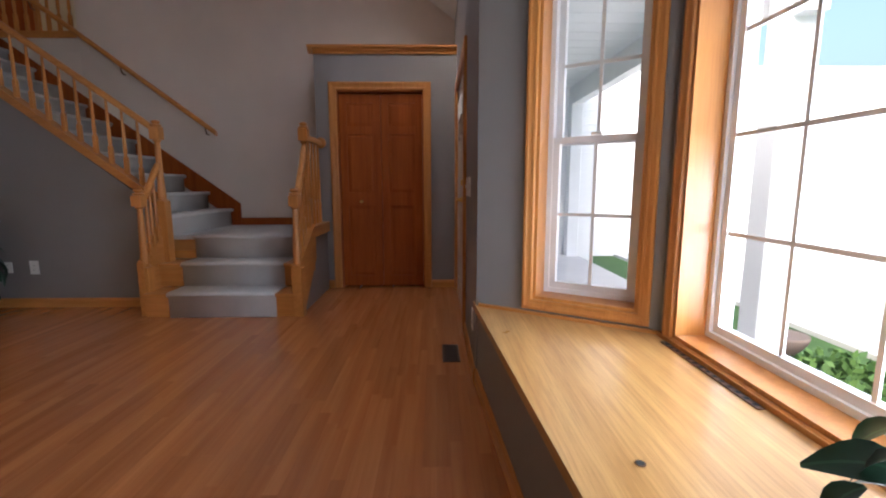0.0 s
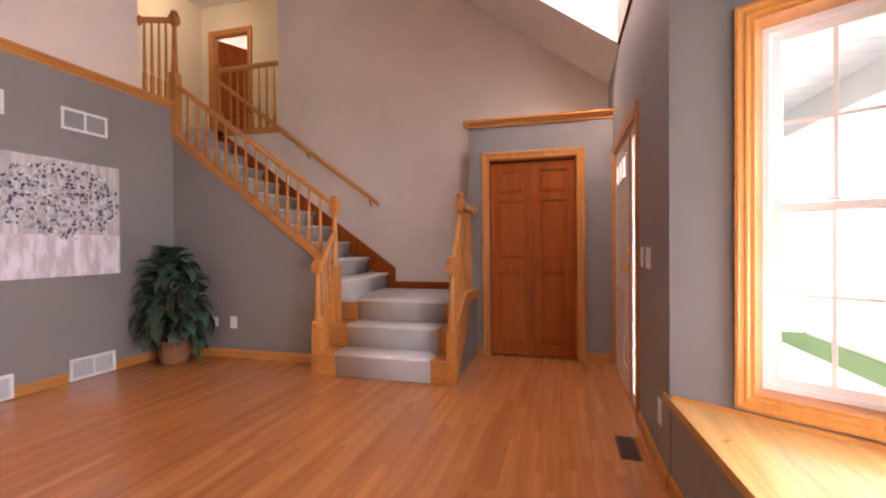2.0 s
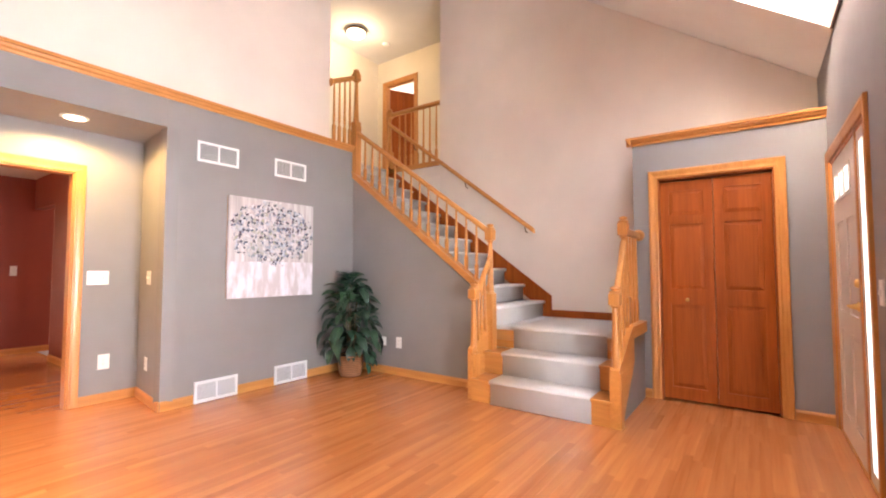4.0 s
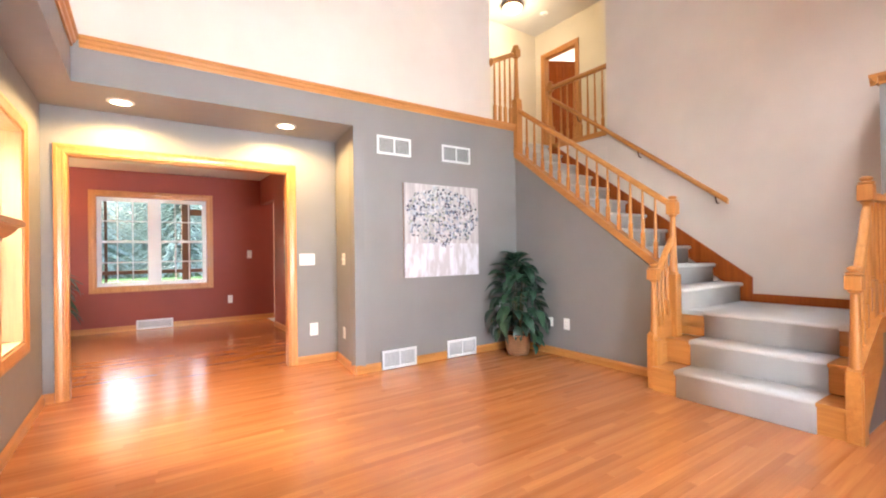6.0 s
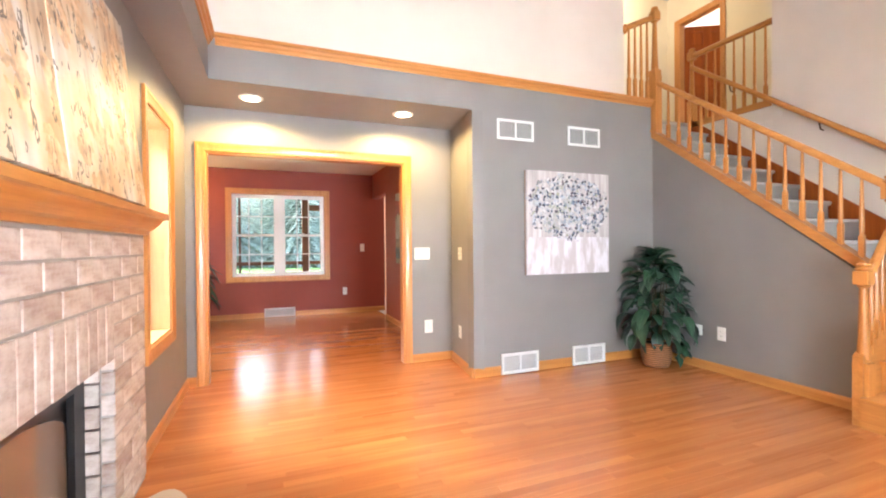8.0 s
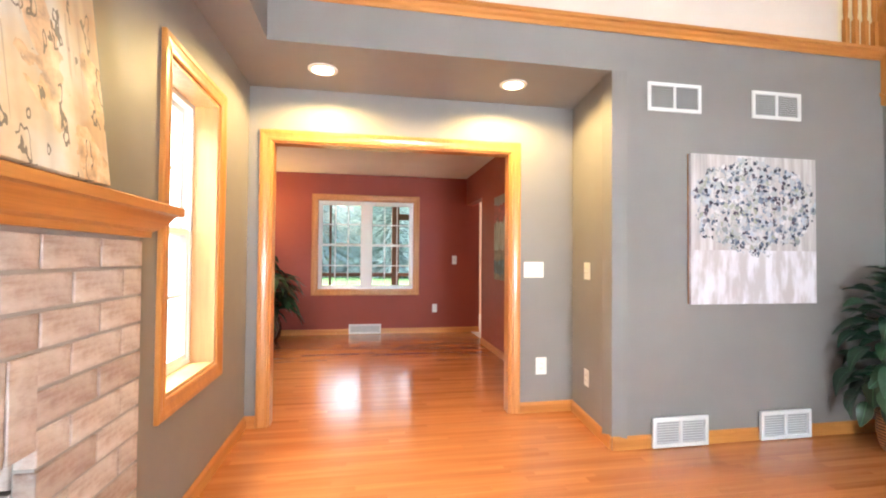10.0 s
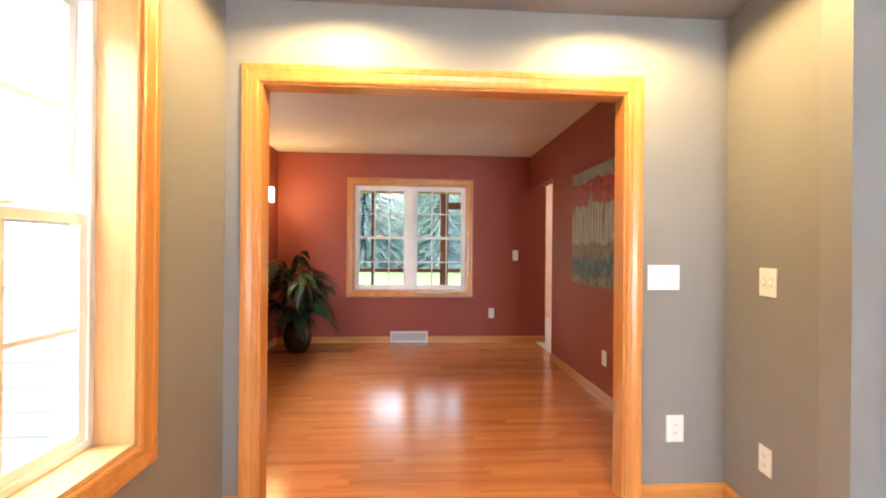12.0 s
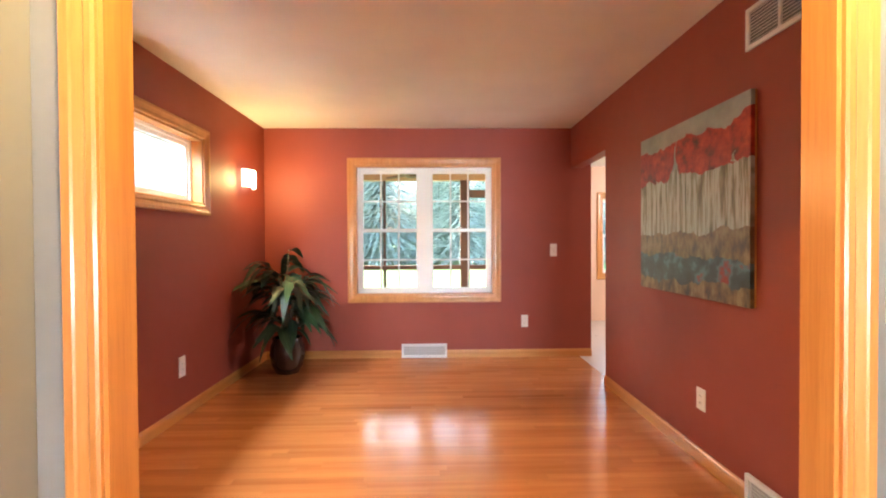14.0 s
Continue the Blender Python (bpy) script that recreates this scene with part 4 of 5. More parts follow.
mant = tagged(empty("mantel_shelf", pose(FX0, FY, 1.28)), "honey oak crown-moulded mantel shelf", "mantel")
MP = [(0.0, 0.0), (0.02, 0.0), (0.022, 0.02), (0.04, 0.03), (0.062, 0.055), (0.075, 0.075), (0.08, 0.08), (0.1, 0.084), (0.1, 0.112), (0.096, 0.116), (0.0, 0.116)]
mb = bmesh.new()
rings = []
L = FX1 - FX0
for d, h in MP:
    rings.append([mb.verts.new(p) for p in ((-d, -0.05, h), (-d, d, h), (L + d, d, h), (L + d, -0.05, h))])
for a, b in zip(rings, rings[1:]):
    for k in range(3):
        mb.faces.new((a[k], a[k + 1], b[k + 1], b[k]))
mb.faces.new(rings[0])
mb.faces.new(rings[-1])
part("shelf", mb, OAK_X, mant)


# ---- wall plates, grilles and registers ----
def plate(m, w=0.075, h=0.12, kind="outlet", gangs=1, label="", parent=None):
    """A cover plate on a wall; local x along it, -y into the room, origin at its centre."""
    top = tagged(empty("wall_outlet" if kind == "outlet" else "light_switch", m), label or ("white duplex outlet on the wall" if kind == "outlet" else "white toggle light switch on the wall"), "outlet" if kind == "outlet" else "switch")
    part("cover_plate", boxed(-w / 2, w / 2, -0.007, -0.0005, -h / 2, h / 2, bevel=0.0025), PLASTIC, top)
    for g in range(gangs):
        x = (g - (gangs - 1) / 2) * 0.046
        if kind == "outlet":
            for s in (-0.02, 0.02):
                part("socket", lathe(bmesh.new(), [(0.016, 0.0), (0.015, 0.0015)], 0, 0, 14), PLASTIC, top).matrix_local = pose(x, -0.007, s, 90, 0, 0)
                for dx in (-0.006, 0.006):
                    part("slot", boxed(x + dx - 0.001, x + dx + 0.001, -0.0092, -0.0084, s - 0.005, s + 0.005), DARK, top)
        else:
            part("toggle", boxed(x - 0.005, x + 0.005, -0.016, -0.006, -0.01, 0.014, bevel=0.002), PLASTIC, top)
            # thin grey plate that paints the shadow line round the toggle
            part("toggle_shadow", boxed(x - 0.008, x + 0.008, -0.0082, -0.0071, -0.018, 0.018), paint("plate_shadow_line", (0.55, 0.54, 0.52), 0.5), top)
    return top


def on_west(x, y, z):
    return pose(x, y, z, 0, 0, 90)


def on_east(x, y, z):
    return pose(x, y, z, 0, 0, -90)


def on_north(x, y, z):
    return pose(x, y, z)


def on_south(x, y, z):
    return pose(x, y, z, 0, 0, 180)


plate(on_west(XA, 1.645, 1.13), 0.165, 0.125, "switch", 3, "white three-gang switch plate beside the cased opening")
plate(on_west(XA, 1.71, 0.367), 0.09, 0.135)
plate(pose(-4.56, 1.939, 1.13, 0, 0, -7.3), 0.11, 0.125, "switch", 2, "white two-gang switch plate on the return wall")
plate(pose(-4.57, 1.94, 0.345, 0, 0, -7.3), 0.08, 0.12)
plate(on_north(-3.365, YG, 0.37), 0.08, 0.125)
plate(on_north(-3.6, YG, 0.37), 0.08, 0.1)
plate(on_east(XE, 3.14, 1.09), 0.08, 0.125, "switch")
plate(on_east(XE, 2.93, 1.09), 0.12, 0.125, "switch", 2, "white two-gang switch plate beside the front door")
plate(on_east(XE, 2.62, 0.31), 0.08, 0.125)
plate(on_west(XD, 1.775, 1.19), 0.075, 0.14, "switch")
plate(on_west(XD, 1.45, 0.4), 0.075, 0.135)
plate(on_west(XD, -1.05, 0.42), 0.075, 0.135)
plate(on_south(-7.07, YD0, 0.375), 0.085, 0.15)
plate(on_north(-6.29, YD1, 0.37), 0.08, 0.125)

# greys of the backing sheets: the shade between the slats as paint
GRILLE = paint("grille_shade", (0.4, 0.4, 0.41), 0.6, 0.02)
DUCT = paint("duct_shade", (0.2, 0.2, 0.2), 0.7, 0.02)


def grille(name, m, w, h, slats=9, tilt=35, label="", mid=True, depth=0.012, shade=None):
    """A steel grille with a rim, a centre bar and angled slats; origin at its lower middle."""
    top = tagged(empty(name, m), label, "vent")
    part("backing", boxed(-w / 2 + 0.01, w / 2 - 0.01, -0.003, -0.001, 0.01, h - 0.01), shade or GRILLE, top)
    rim = bmesh.new()
    rect_frame(rim, -w / 2, w / 2, 0, h, 0.022, -depth, -0.001)
    part("frame", rim, STEEL, top)
    spans = [(-w / 2 + 0.022, -0.008), (0.008, w / 2 - 0.022)] if mid else [(-w / 2 + 0.022, w / 2 - 0.022)]
    if mid:
        part("centre_bar", boxed(-0.008, 0.008, -depth, -0.003, 0.022, h - 0.022), STEEL, top)
    me = None
    for a, b in spans:
        for i in range(slats):
            z = 0.022 + (h - 0.044) * (i + 0.5) / slats
            if me is None or abs(me[1] - (b - a)) > 1e-4:
                me = (mesh("slat", boxed(0, b - a, -0.006, 0.006, -0.0008, 0.0008), STEEL), b - a)
            s = new("slat", me[0])
            s.parent = top
            s.matrix_local = pose(a, -0.007, z, tilt, 0, 0)
    return top


for y in (2.335, 3.13):
    tagged(grille("return_grille", on_west(XW, y, 2.2), 0.395, 0.19, 10, 20, "white two-panel return air grille high on the grey wall", shade=DUCT), group="return grilles")
for y in (2.355, 3.16):
    tagged(grille("floor_register", on_west(XW + 0.016, y, 0.008), 0.4, 0.19, 9, -35, "white baseboard register on the grey wall", depth=0.02), group="baseboard registers")
grille("floor_register", on_west(XD + 0.016, 0.33, 0.008), 0.5, 0.15, 6, -35, "white baseboard register under the dining window", mid=False, depth=0.02)
grille("return_grille", on_north(-5.72, YD1, 2.195), 0.42, 0.2, 10, 20, "white return air grille high on the red wall", shade=DUCT)
grille("floor_register", on_north(-5.68, YD1 - 0.016, 0.006), 0.42, 0.15, 6, -35, "white baseboard register on the red wall", depth=0.02)

vent = tagged(empty("floor_vent", pose(0.36, 2.86, 0.001)), "dark bronze slotted floor vent in the oak boards", "vent")
part("frame", boxed(-0.055, 0.055, -0.15, 0.15, 0.0, 0.004, bevel=0.0015), BRONZE, vent)
for i in range(9):
    part("slot", boxed(-0.04, 0.04, -0.132 + i * 0.03, -0.118 + i * 0.03, 0.0042, 0.0046), DARK, vent)
vent2 = tagged(empty("sill_vent", pose(1.212, 1.55, 0.4505)), "dark brown slotted vent in the window seat", "vent")
part("frame", boxed(-0.012, 0.012, -0.28, 0.28, 0.0, 0.004), BRONZE, vent2)
for i in range(14):
    part("slot", boxed(-0.008, 0.008, -0.262 + i * 0.0385, -0.245 + i * 0.0385, 0.0042, 0.0046), DARK, vent2)
gr = tagged(empty("seat_grommet", pose(0.745, 1.03, 0.4505)), "dark round cable hole in the window seat", "grommet")
part("ring", lathe(bmesh.new(), [(0.013, 0), (0.013, 0.0012), (0.01, 0.0016)], 0, 0, 18), BRONZE, gr)
part("hole", lathe(bmesh.new(), [(0.0095, 0.0017), (0.0094, 0.0019)], 0, 0, 18), DARK, gr)
structure("seat_moulding", prism([(1.23, 1.918), (1.247, 1.93), (1.247, 0.341), (1.23, 0.353)], "z", 0.4505, 0.468), OAK_Y, "oak quarter-round along the window seat", "trim")
sm = structure("seat_moulding", boxed(0.02, 0.9, -0.016, -0.001, 0.4505, 0.466), OAK_X, "oak quarter-round along the window seat", "trim")
sm.matrix_world = pose(XE, 2.42, 0, 0, 0, A1)


# ---- pictures ----
def canvas_uv(name, w, h, rough=0.6):
    m = Nodes(name, rough)
    uv = m.mapped((1 / w, 1, 1 / h))
    sep = m.t.nodes.new("ShaderNodeSeparateXYZ")
    m.link(uv, sep.inputs[0])
    return m, sep.outputs[0], sep.outputs[2]


def mth(m, op, a, b=0.0):
    n = m.t.nodes.new("ShaderNodeMath")
    n.operation = op
    for s, v in ((n.inputs[0], a), (n.inputs[1], b)):
        if hasattr(v, "is_linked"):
            m.link(v, s)
        else:
            s.default_value = v
    return n.outputs[0]


def vor(m, scale, u, v, stretch=1.0):
    n = m.add("ShaderNodeTexVoronoi", Scale=scale)
    n.voronoi_dimensions = "2D"
    c = m.t.nodes.new("ShaderNodeCombineXYZ")
    m.link(u, c.inputs[0])
    m.link(mth(m, "MULTIPLY", v, stretch), c.inputs[1])
    m.link(c.outputs[0], n.inputs["Vector"])
    return n.outputs["Distance"], n.outputs["Color"]


def tree_painting(w, h):
    m, u, v = canvas_uv("tree_painting", w, h)
    du = mth(m, "DIVIDE", mth(m, "SUBTRACT", u, 0.52), 0.5)
    dv = mth(m, "DIVIDE", mth(m, "SUBTRACT", v, 0.66), 0.33)
    r = mth(m, "ADD", mth(m, "MULTIPLY", du, du), mth(m, "MULTIPLY", dv, dv))
    r = mth(m, "ADD", r, mth(m, "MULTIPLY", mth(m, "SUBTRACT", m.noise(9, 3), 0.5), 1.5))
    crown = mth(m, "LESS_THAN", r, 0.95)
    streak = m.noise(1.0, 4, m.mapped((22, 1, 1.6)))
    bg = m.ramp(streak, [(0.3, (0.36, 0.33, 0.34)), (0.5, (0.5, 0.46, 0.46)), (0.68, (0.64, 0.62, 0.64))])
    low = m.ramp(m.noise(1.0, 3, m.mapped((14, 1, 4))), [(0.42, (0.52, 0.48, 0.5)), (0.6, (0.72, 0.7, 0.76))])
    bg = m.mix(mth(m, "LESS_THAN", v, 0.36), bg, low)
    for sc, size, pal in ((33, 0.4, [(0.2, (0.4, 0.43, 0.48)), (0.5, (0.3, 0.3, 0.25)), (0.7, (0.55, 0.55, 0.58)), (0.9, (0.2, 0.24, 0.32))]),
                          (21, 0.42, [(0.2, (0.62, 0.6, 0.62)), (0.45, (0.16, 0.2, 0.28)), (0.6, (0.34, 0.34, 0.26)), (0.8, (0.42, 0.46, 0.54))]),
                          (26, 0.36, [(0.2, (0.02, 0.025, 0.05)), (0.5, (0.1, 0.13, 0.2)), (0.7, (0.55, 0.54, 0.56)), (0.85, (0.06, 0.04, 0.07))])):
        wu = mth(m, "ADD", u, mth(m, "MULTIPLY", mth(m, "SUBTRACT", m.noise(sc * 1.3, 2), 0.5), 0.07))
        wv = mth(m, "ADD", v, mth(m, "MULTIPLY", mth(m, "SUBTRACT", m.noise(sc * 1.1, 2), 0.5), 0.07))
        d, c = vor(m, sc, wu, wv)
        dot = mth(m, "MULTIPLY", mth(m, "LESS_THAN", d, size), crown)
        s2 = m.t.nodes.new("ShaderNodeSeparateColor")
        m.link(c, s2.inputs[0])
        keepdot = mth(m, "MULTIPLY", dot, mth(m, "GREATER_THAN", s2.outputs[1], 0.25))
        bg = m.mix(keepdot, bg, m.ramp(s2.outputs[0], pal))
    m.colour(bg)
    m.bump(m.noise(300, 2), 0.15, 0.001)
    return m.mat


def poppy_painting(w, h):
    m, u, v = canvas_uv("flower_row_painting", w, h, 0.4)
    sky_c = m.ramp(m.noise(4, 4), [(0.3, (0.2, 0.22, 0.2)), (0.7, (0.38, 0.4, 0.36))])
    stems = m.noise(1.0, 4, m.mapped((34, 1, 2.2)), 0.7)
    mid = m.ramp(stems, [(0.34, (0.03, 0.03, 0.02)), (0.45, (0.2, 0.18, 0.11)), (0.55, (0.42, 0.42, 0.36))])
    gold = m.ramp(m.noise(1.0, 5, m.mapped((18, 1, 9))), [(0.35, (0.04, 0.035, 0.03)), (0.5, (0.17, 0.1, 0.045)), (0.66, (0.26, 0.2, 0.11))])
    teal = m.ramp(m.noise(9, 4), [(0.3, (0.015, 0.018, 0.02)), (0.5, (0.03, 0.05, 0.065)), (0.6, (0.08, 0.15, 0.2)), (0.68, (0.25, 0.02, 0.015))])
    wob = mth(m, "ADD", v, mth(m, "MULTIPLY", mth(m, "SUBTRACT", m.noise(6, 4), 0.5), 0.16))
    col = m.mix(mth(m, "LESS_THAN", wob, 0.72), sky_c, mid)
    col = m.mix(mth(m, "LESS_THAN", wob, 0.36), col, gold)
    col = m.mix(mth(m, "LESS_THAN", wob, 0.22), col, teal)
    col = m.mix(mth(m, "LESS_THAN", wob, 0.08), col, gold)
    wq = mth(m, "MULTIPLY", mth(m, "SUBTRACT", m.noise(10, 4), 0.5), 0.1)
    d, c = vor(m, 5.5, mth(m, "ADD", u, wq), mth(m, "MULTIPLY", wob, 0.5), 1.0)
    band = mth(m, "MULTIPLY", mth(m, "GREATER_THAN", wob, 0.68), mth(m, "LESS_THAN", wob, 0.9))
    bloom = mth(m, "MULTIPLY", band, mth(m, "LESS_THAN", d, 0.72))
    red = m.ramp(m.noise(16, 4), [(0.3, (0.07, 0.008, 0.006)), (0.5, (0.3, 0.012, 0.006)), (0.72, (0.48, 0.05, 0.015))])
    col = m.mix(bloom, col, red)
    m.colour(col)
    m.bump(m.noise(120, 3), 0.3, 0.002)
    return m.mat


def field_painting(w, h):
    """Dried flower heads and dark ink strokes on washed cream boards."""
    m, u, v = canvas_uv("dried_flower_painting", w, h, 0.55)
    bands = m.ramp(m.noise(1.0, 2, m.mapped((9, 1, 0.5))), [(0.38, (0.48, 0.43, 0.4)), (0.47, (0.66, 0.62, 0.57)), (0.6, (0.72, 0.7, 0.67))])
    wash = m.ramp(m.noise(4.2, 4), [(0.4, (1, 1, 1)), (0.54, (0.95, 0.8, 0.6)), (0.66, (0.85, 0.55, 0.3))])
    col = m.mix(0.9, bands, wash, "MULTIPLY")
    warp = mth(m, "MULTIPLY", mth(m, "SUBTRACT", m.noise(9, 4), 0.5), 0.3)
    d, c = vor(m, 5.0, mth(m, "ADD", u, warp), mth(m, "SUBTRACT", v, warp), 0.75)
    s2 = m.t.nodes.new("ShaderNodeSeparateColor")
    m.link(c, s2.inputs[0])
    head = mth(m, "MULTIPLY", mth(m, "LESS_THAN", d, 0.34), mth(m, "GREATER_THAN", s2.outputs[0], 0.42))
    col = m.mix(mth(m, "MULTIPLY", head, 0.7), col, m.ramp(m.noise(22, 5), [(0.32, (0.22, 0.12, 0.06)), (0.5, (0.66, 0.4, 0.2)), (0.66, (0.84, 0.66, 0.45))]))
    ink = m.noise(1.0, 2, m.mapped((26, 1, 11)), 0.5)
    ring = mth(m, "LESS_THAN", mth(m, "ABSOLUTE", mth(m, "SUBTRACT", ink, 0.6)), 0.022)
    sparse = mth(m, "GREATER_THAN", m.noise(5.5, 2), 0.5)
    col = m.mix(mth(m, "MULTIPLY", mth(m, "MULTIPLY", ring, sparse), 0.85), col, (0.07, 0.05, 0.045))
    stem = mth(m, "LESS_THAN", m.noise(1.0, 3, m.mapped((30, 1, 1.1)), 0.6), 0.37)
    low = mth(m, "MULTIPLY", stem, mth(m, "LESS_THAN", v, 0.5))
    col = m.mix(mth(m, "MULTIPLY", low, 0.55), col, (0.34, 0.24, 0.17))
    m.colour(col)
    m.bump(m.noise(220, 2), 0.2, 0.001)
    return m.mat


def canvas(name, m, w, h, mat, label, depth=0.035):
    """A wrapped canvas on its four stretcher bars."""
    top = tagged(empty(name, m), label, "painting")
    part("canvas", boxed(0, w, -depth, -0.012, 0, h, bevel=0.003), mat, top)
    for x0, x1, z0, z1 in ((0.002, 0.04, 0.002, h - 0.002), (w - 0.04, w - 0.002, 0.002, h - 0.002), (0.04, w - 0.04, 0.002, 0.04), (0.04, w - 0.04, h - 0.04, h - 0.002)):
        part("stretcher_bar", boxed(x0, x1, -0.0118, -0.002, z0, z1), OAK_X, top)
    return top


canvas("canvas_painting", on_west(XW, 2.43, 0.925), 0.985, 1.0, tree_painting(0.985, 1.0), "square unframed canvas of a blue-grey leafy tree on the grey wall")
canvas("canvas_painting", on_north(-6.96, YD1, 0.955), 1.1, 1.04, poppy_painting(1.1, 1.04), "unframed canvas of red blooms on long stems on the red wall")
lean = math.degrees(math.asin(0.085 / 0.78))
for k, x in enumerate((-2.06, -1.25)):
    canvas("canvas_painting", pose(x, FY + 0.07, 1.397, 0, 0, 180) @ pose(0, 0, 0, -lean, 0, 0), 0.8, 0.79, field_painting(0.8, 0.79), "cream canvas of dried flowers leaning on the mantel")["group"] = "mantel canvases"

# ---- lamps ----
for y in (0.035, 1.335):
    c = tagged(empty("recessed_light", pose(-4.49, y, SOF)), "lit white recessed can light in the grey soffit", "ceiling light", "soffit lights")
    part("trim_ring", lathe(bmesh.new(), [(0.095, -0.001), (0.095, -0.007), (0.07, -0.01)], 0, 0, 28), PLASTIC, c)
    part("lens", lathe(bmesh.new(), [(0.068, -0.0102), (0.05, -0.0125)], 0, 0, 24), CAN_GLASS, c)
hl = tagged(empty("flush_light", pose(-5.45, 5.3, TOP)), "lit frosted dome light with a dark bronze rim", "ceiling light")
part("rim", lathe(bmesh.new(), [(0.13, -0.001), (0.175, -0.02), (0.18, -0.05), (0.165, -0.055)], 0, 0, 28), BRONZE, hl)
part("dome", lathe(bmesh.new(), [(0.16, -0.05), (0.155, -0.08), (0.12, -0.115), (0.06, -0.135), (0.01, -0.14)], 0, 0, 24), LAMP_GLASS, hl, "lit frosted glass dome", True)
sd = tagged(empty("smoke_detector", pose(-5.35, 5.95, TOP)), "round white smoke detector on the hall ceiling", "smoke detector")
part("body", lathe(bmesh.new(), [(0.065, -0.001), (0.065, -0.02), (0.05, -0.035), (0.01, -0.038)], 0, 0, 20), PLASTIC, sd)
sc = tagged(empty("wall_sconce", pose(-8.17, YD0, 1.91)), "lit curved frosted glass wall sconce on the red wall", "wall lamp")
part("back_plate", boxed(-0.05, 0.05, 0.001, 0.02, -0.06, 0.06, bevel=0.003), BRONZE, sc)
sg = bmesh.new()
arc = [(0.12 * math.cos(t), 0.03 + 0.075 * math.sin(t)) for t in [math.pi * k / 14 for k in range(15)]]
arc2 = [(x * 0.95, 0.03 + (y - 0.03) * 0.92) for x, y in arc]
loop = arc + arc2[::-1]
lo = [sg.verts.new((x, y, -0.085)) for x, y in loop]
hi = [sg.verts.new((x, y, 0.085)) for x, y in loop]
for k in range(len(loop)):
    sg.faces.new((lo[k], lo[(k + 1) % len(loop)], hi[(k + 1) % len(loop)], hi[k]))
for k in range(14):
    for ring in (lo, hi):
        sg.faces.new((ring[k], ring[k + 1], ring[28 - k], ring[29 - k]))
part("shade", sg, SCONCE_GLASS, sc, "lit frosted glass shade")

# hearth rug
RUGM = paint("beige_wool", (0.55, 0.48, 0.4), 0.95, 0.9, 300)
rg = prism([(-3.06 + 0.1, -0.445), (-3.05, -0.35)] + [(-2.2 + 0.86 * math.cos(t), -0.32 + 0.2 * math.sin(t)) for t in [math.pi - math.pi * k / 20 for k in range(21)]] + [(-1.35, -0.35), (-1.45, -0.445)], "z", 0.001, 0.014)
tagged(part("hearth_rug", rg, RUGM), "beige half-oval wool rug before the fireplace", "rug")


# ---- plants ----
def leaf_mesh(length, width, droop, mat, fold=0.25, segs=6):
    bm = bmesh.new()
    rows = []
    for i in range(segs + 1):
        t = i / segs
        w = width * 0.5 * (math.sin(math.pi * min(1, t * 0.94 + 0.03)) ** 0.75) * (1.15 - 0.4 * t)
        x = length * t
        z = 0.18 * length * math.sin(t * 1.8) - droop * length * t * t
        rows.append([bm.verts.new((x, -w, z + w * fold)), bm.verts.new((x, 0, z)), bm.verts.new((x, w, z + w * fold))])
    for a, b in zip(rows, rows[1:]):
        for k in (0, 1):
            bm.faces.new((a[k], a[k + 1], b[k + 1], b[k]))
    return mesh("leaf", bm, mat, True)


def leaf_mat(name, dark, light):
    m = Nodes(name, 0.38)
    info = m.t.nodes.new("ShaderNodeObjectInfo")
    sep = m.t.nodes.new("ShaderNodeSeparateXYZ")
    m.link(m.co, sep.inputs[0])
    rib = mth(m, "LESS_THAN", mth(m, "ABSOLUTE", sep.outputs[1]), 0.0025)
    col = m.mix(info.outputs["Random"], dark, light)
    col = m.mix(mth(m, "MULTIPLY", rib, 0.6), col, tint(light, 2.0))
    m.colour(m.mix(0.4, col, m.ramp(m.noise(30, 3), [(0.3, (0.6, 0.65, 0.6)), (0.7, (1, 1, 1))]), "MULTIPLY"))
    m.b.inputs["Subsurface Weight"].default_value = 0.0
    return m.mat


FOLIAGE = leaf_mat("dark_green_leaf", (0.01, 0.034, 0.02), (0.03, 0.085, 0.042))
FERNMAT = leaf_mat("deep_green_frond", (0.008, 0.02, 0.01), (0.03, 0.065, 0.02))
STEM = paint("green_brown_stem", (0.08, 0.07, 0.03), 0.6, 0.3)
SOIL = paint("potting_soil", (0.03, 0.02, 0.014), 0.95, 0.9, 80)


def wicker():
    m = Nodes("brown_wicker", 0.6)
    n = m.t.nodes.new("ShaderNodeTexWave")
    n.bands_direction = "Z"
    n.inputs["Scale"].default_value = 16
    n.inputs["Distortion"].default_value = 1.5
    m.link(m.co, n.inputs["Vector"])
    f = n.outputs["Fac"]
    m.colour(m.mix(0.5, m.ramp(f, [(0.1, (0.09, 0.03, 0.01)), (0.7, (0.5, 0.23, 0.09))]), m.ramp(m.noise(60, 3), [(0.3, (0.5, 0.45, 0.4)), (0.7, (1, 1, 1))]), "MULTIPLY"))
    m.bump(f, 0.8, 0.006)
    return m.mat


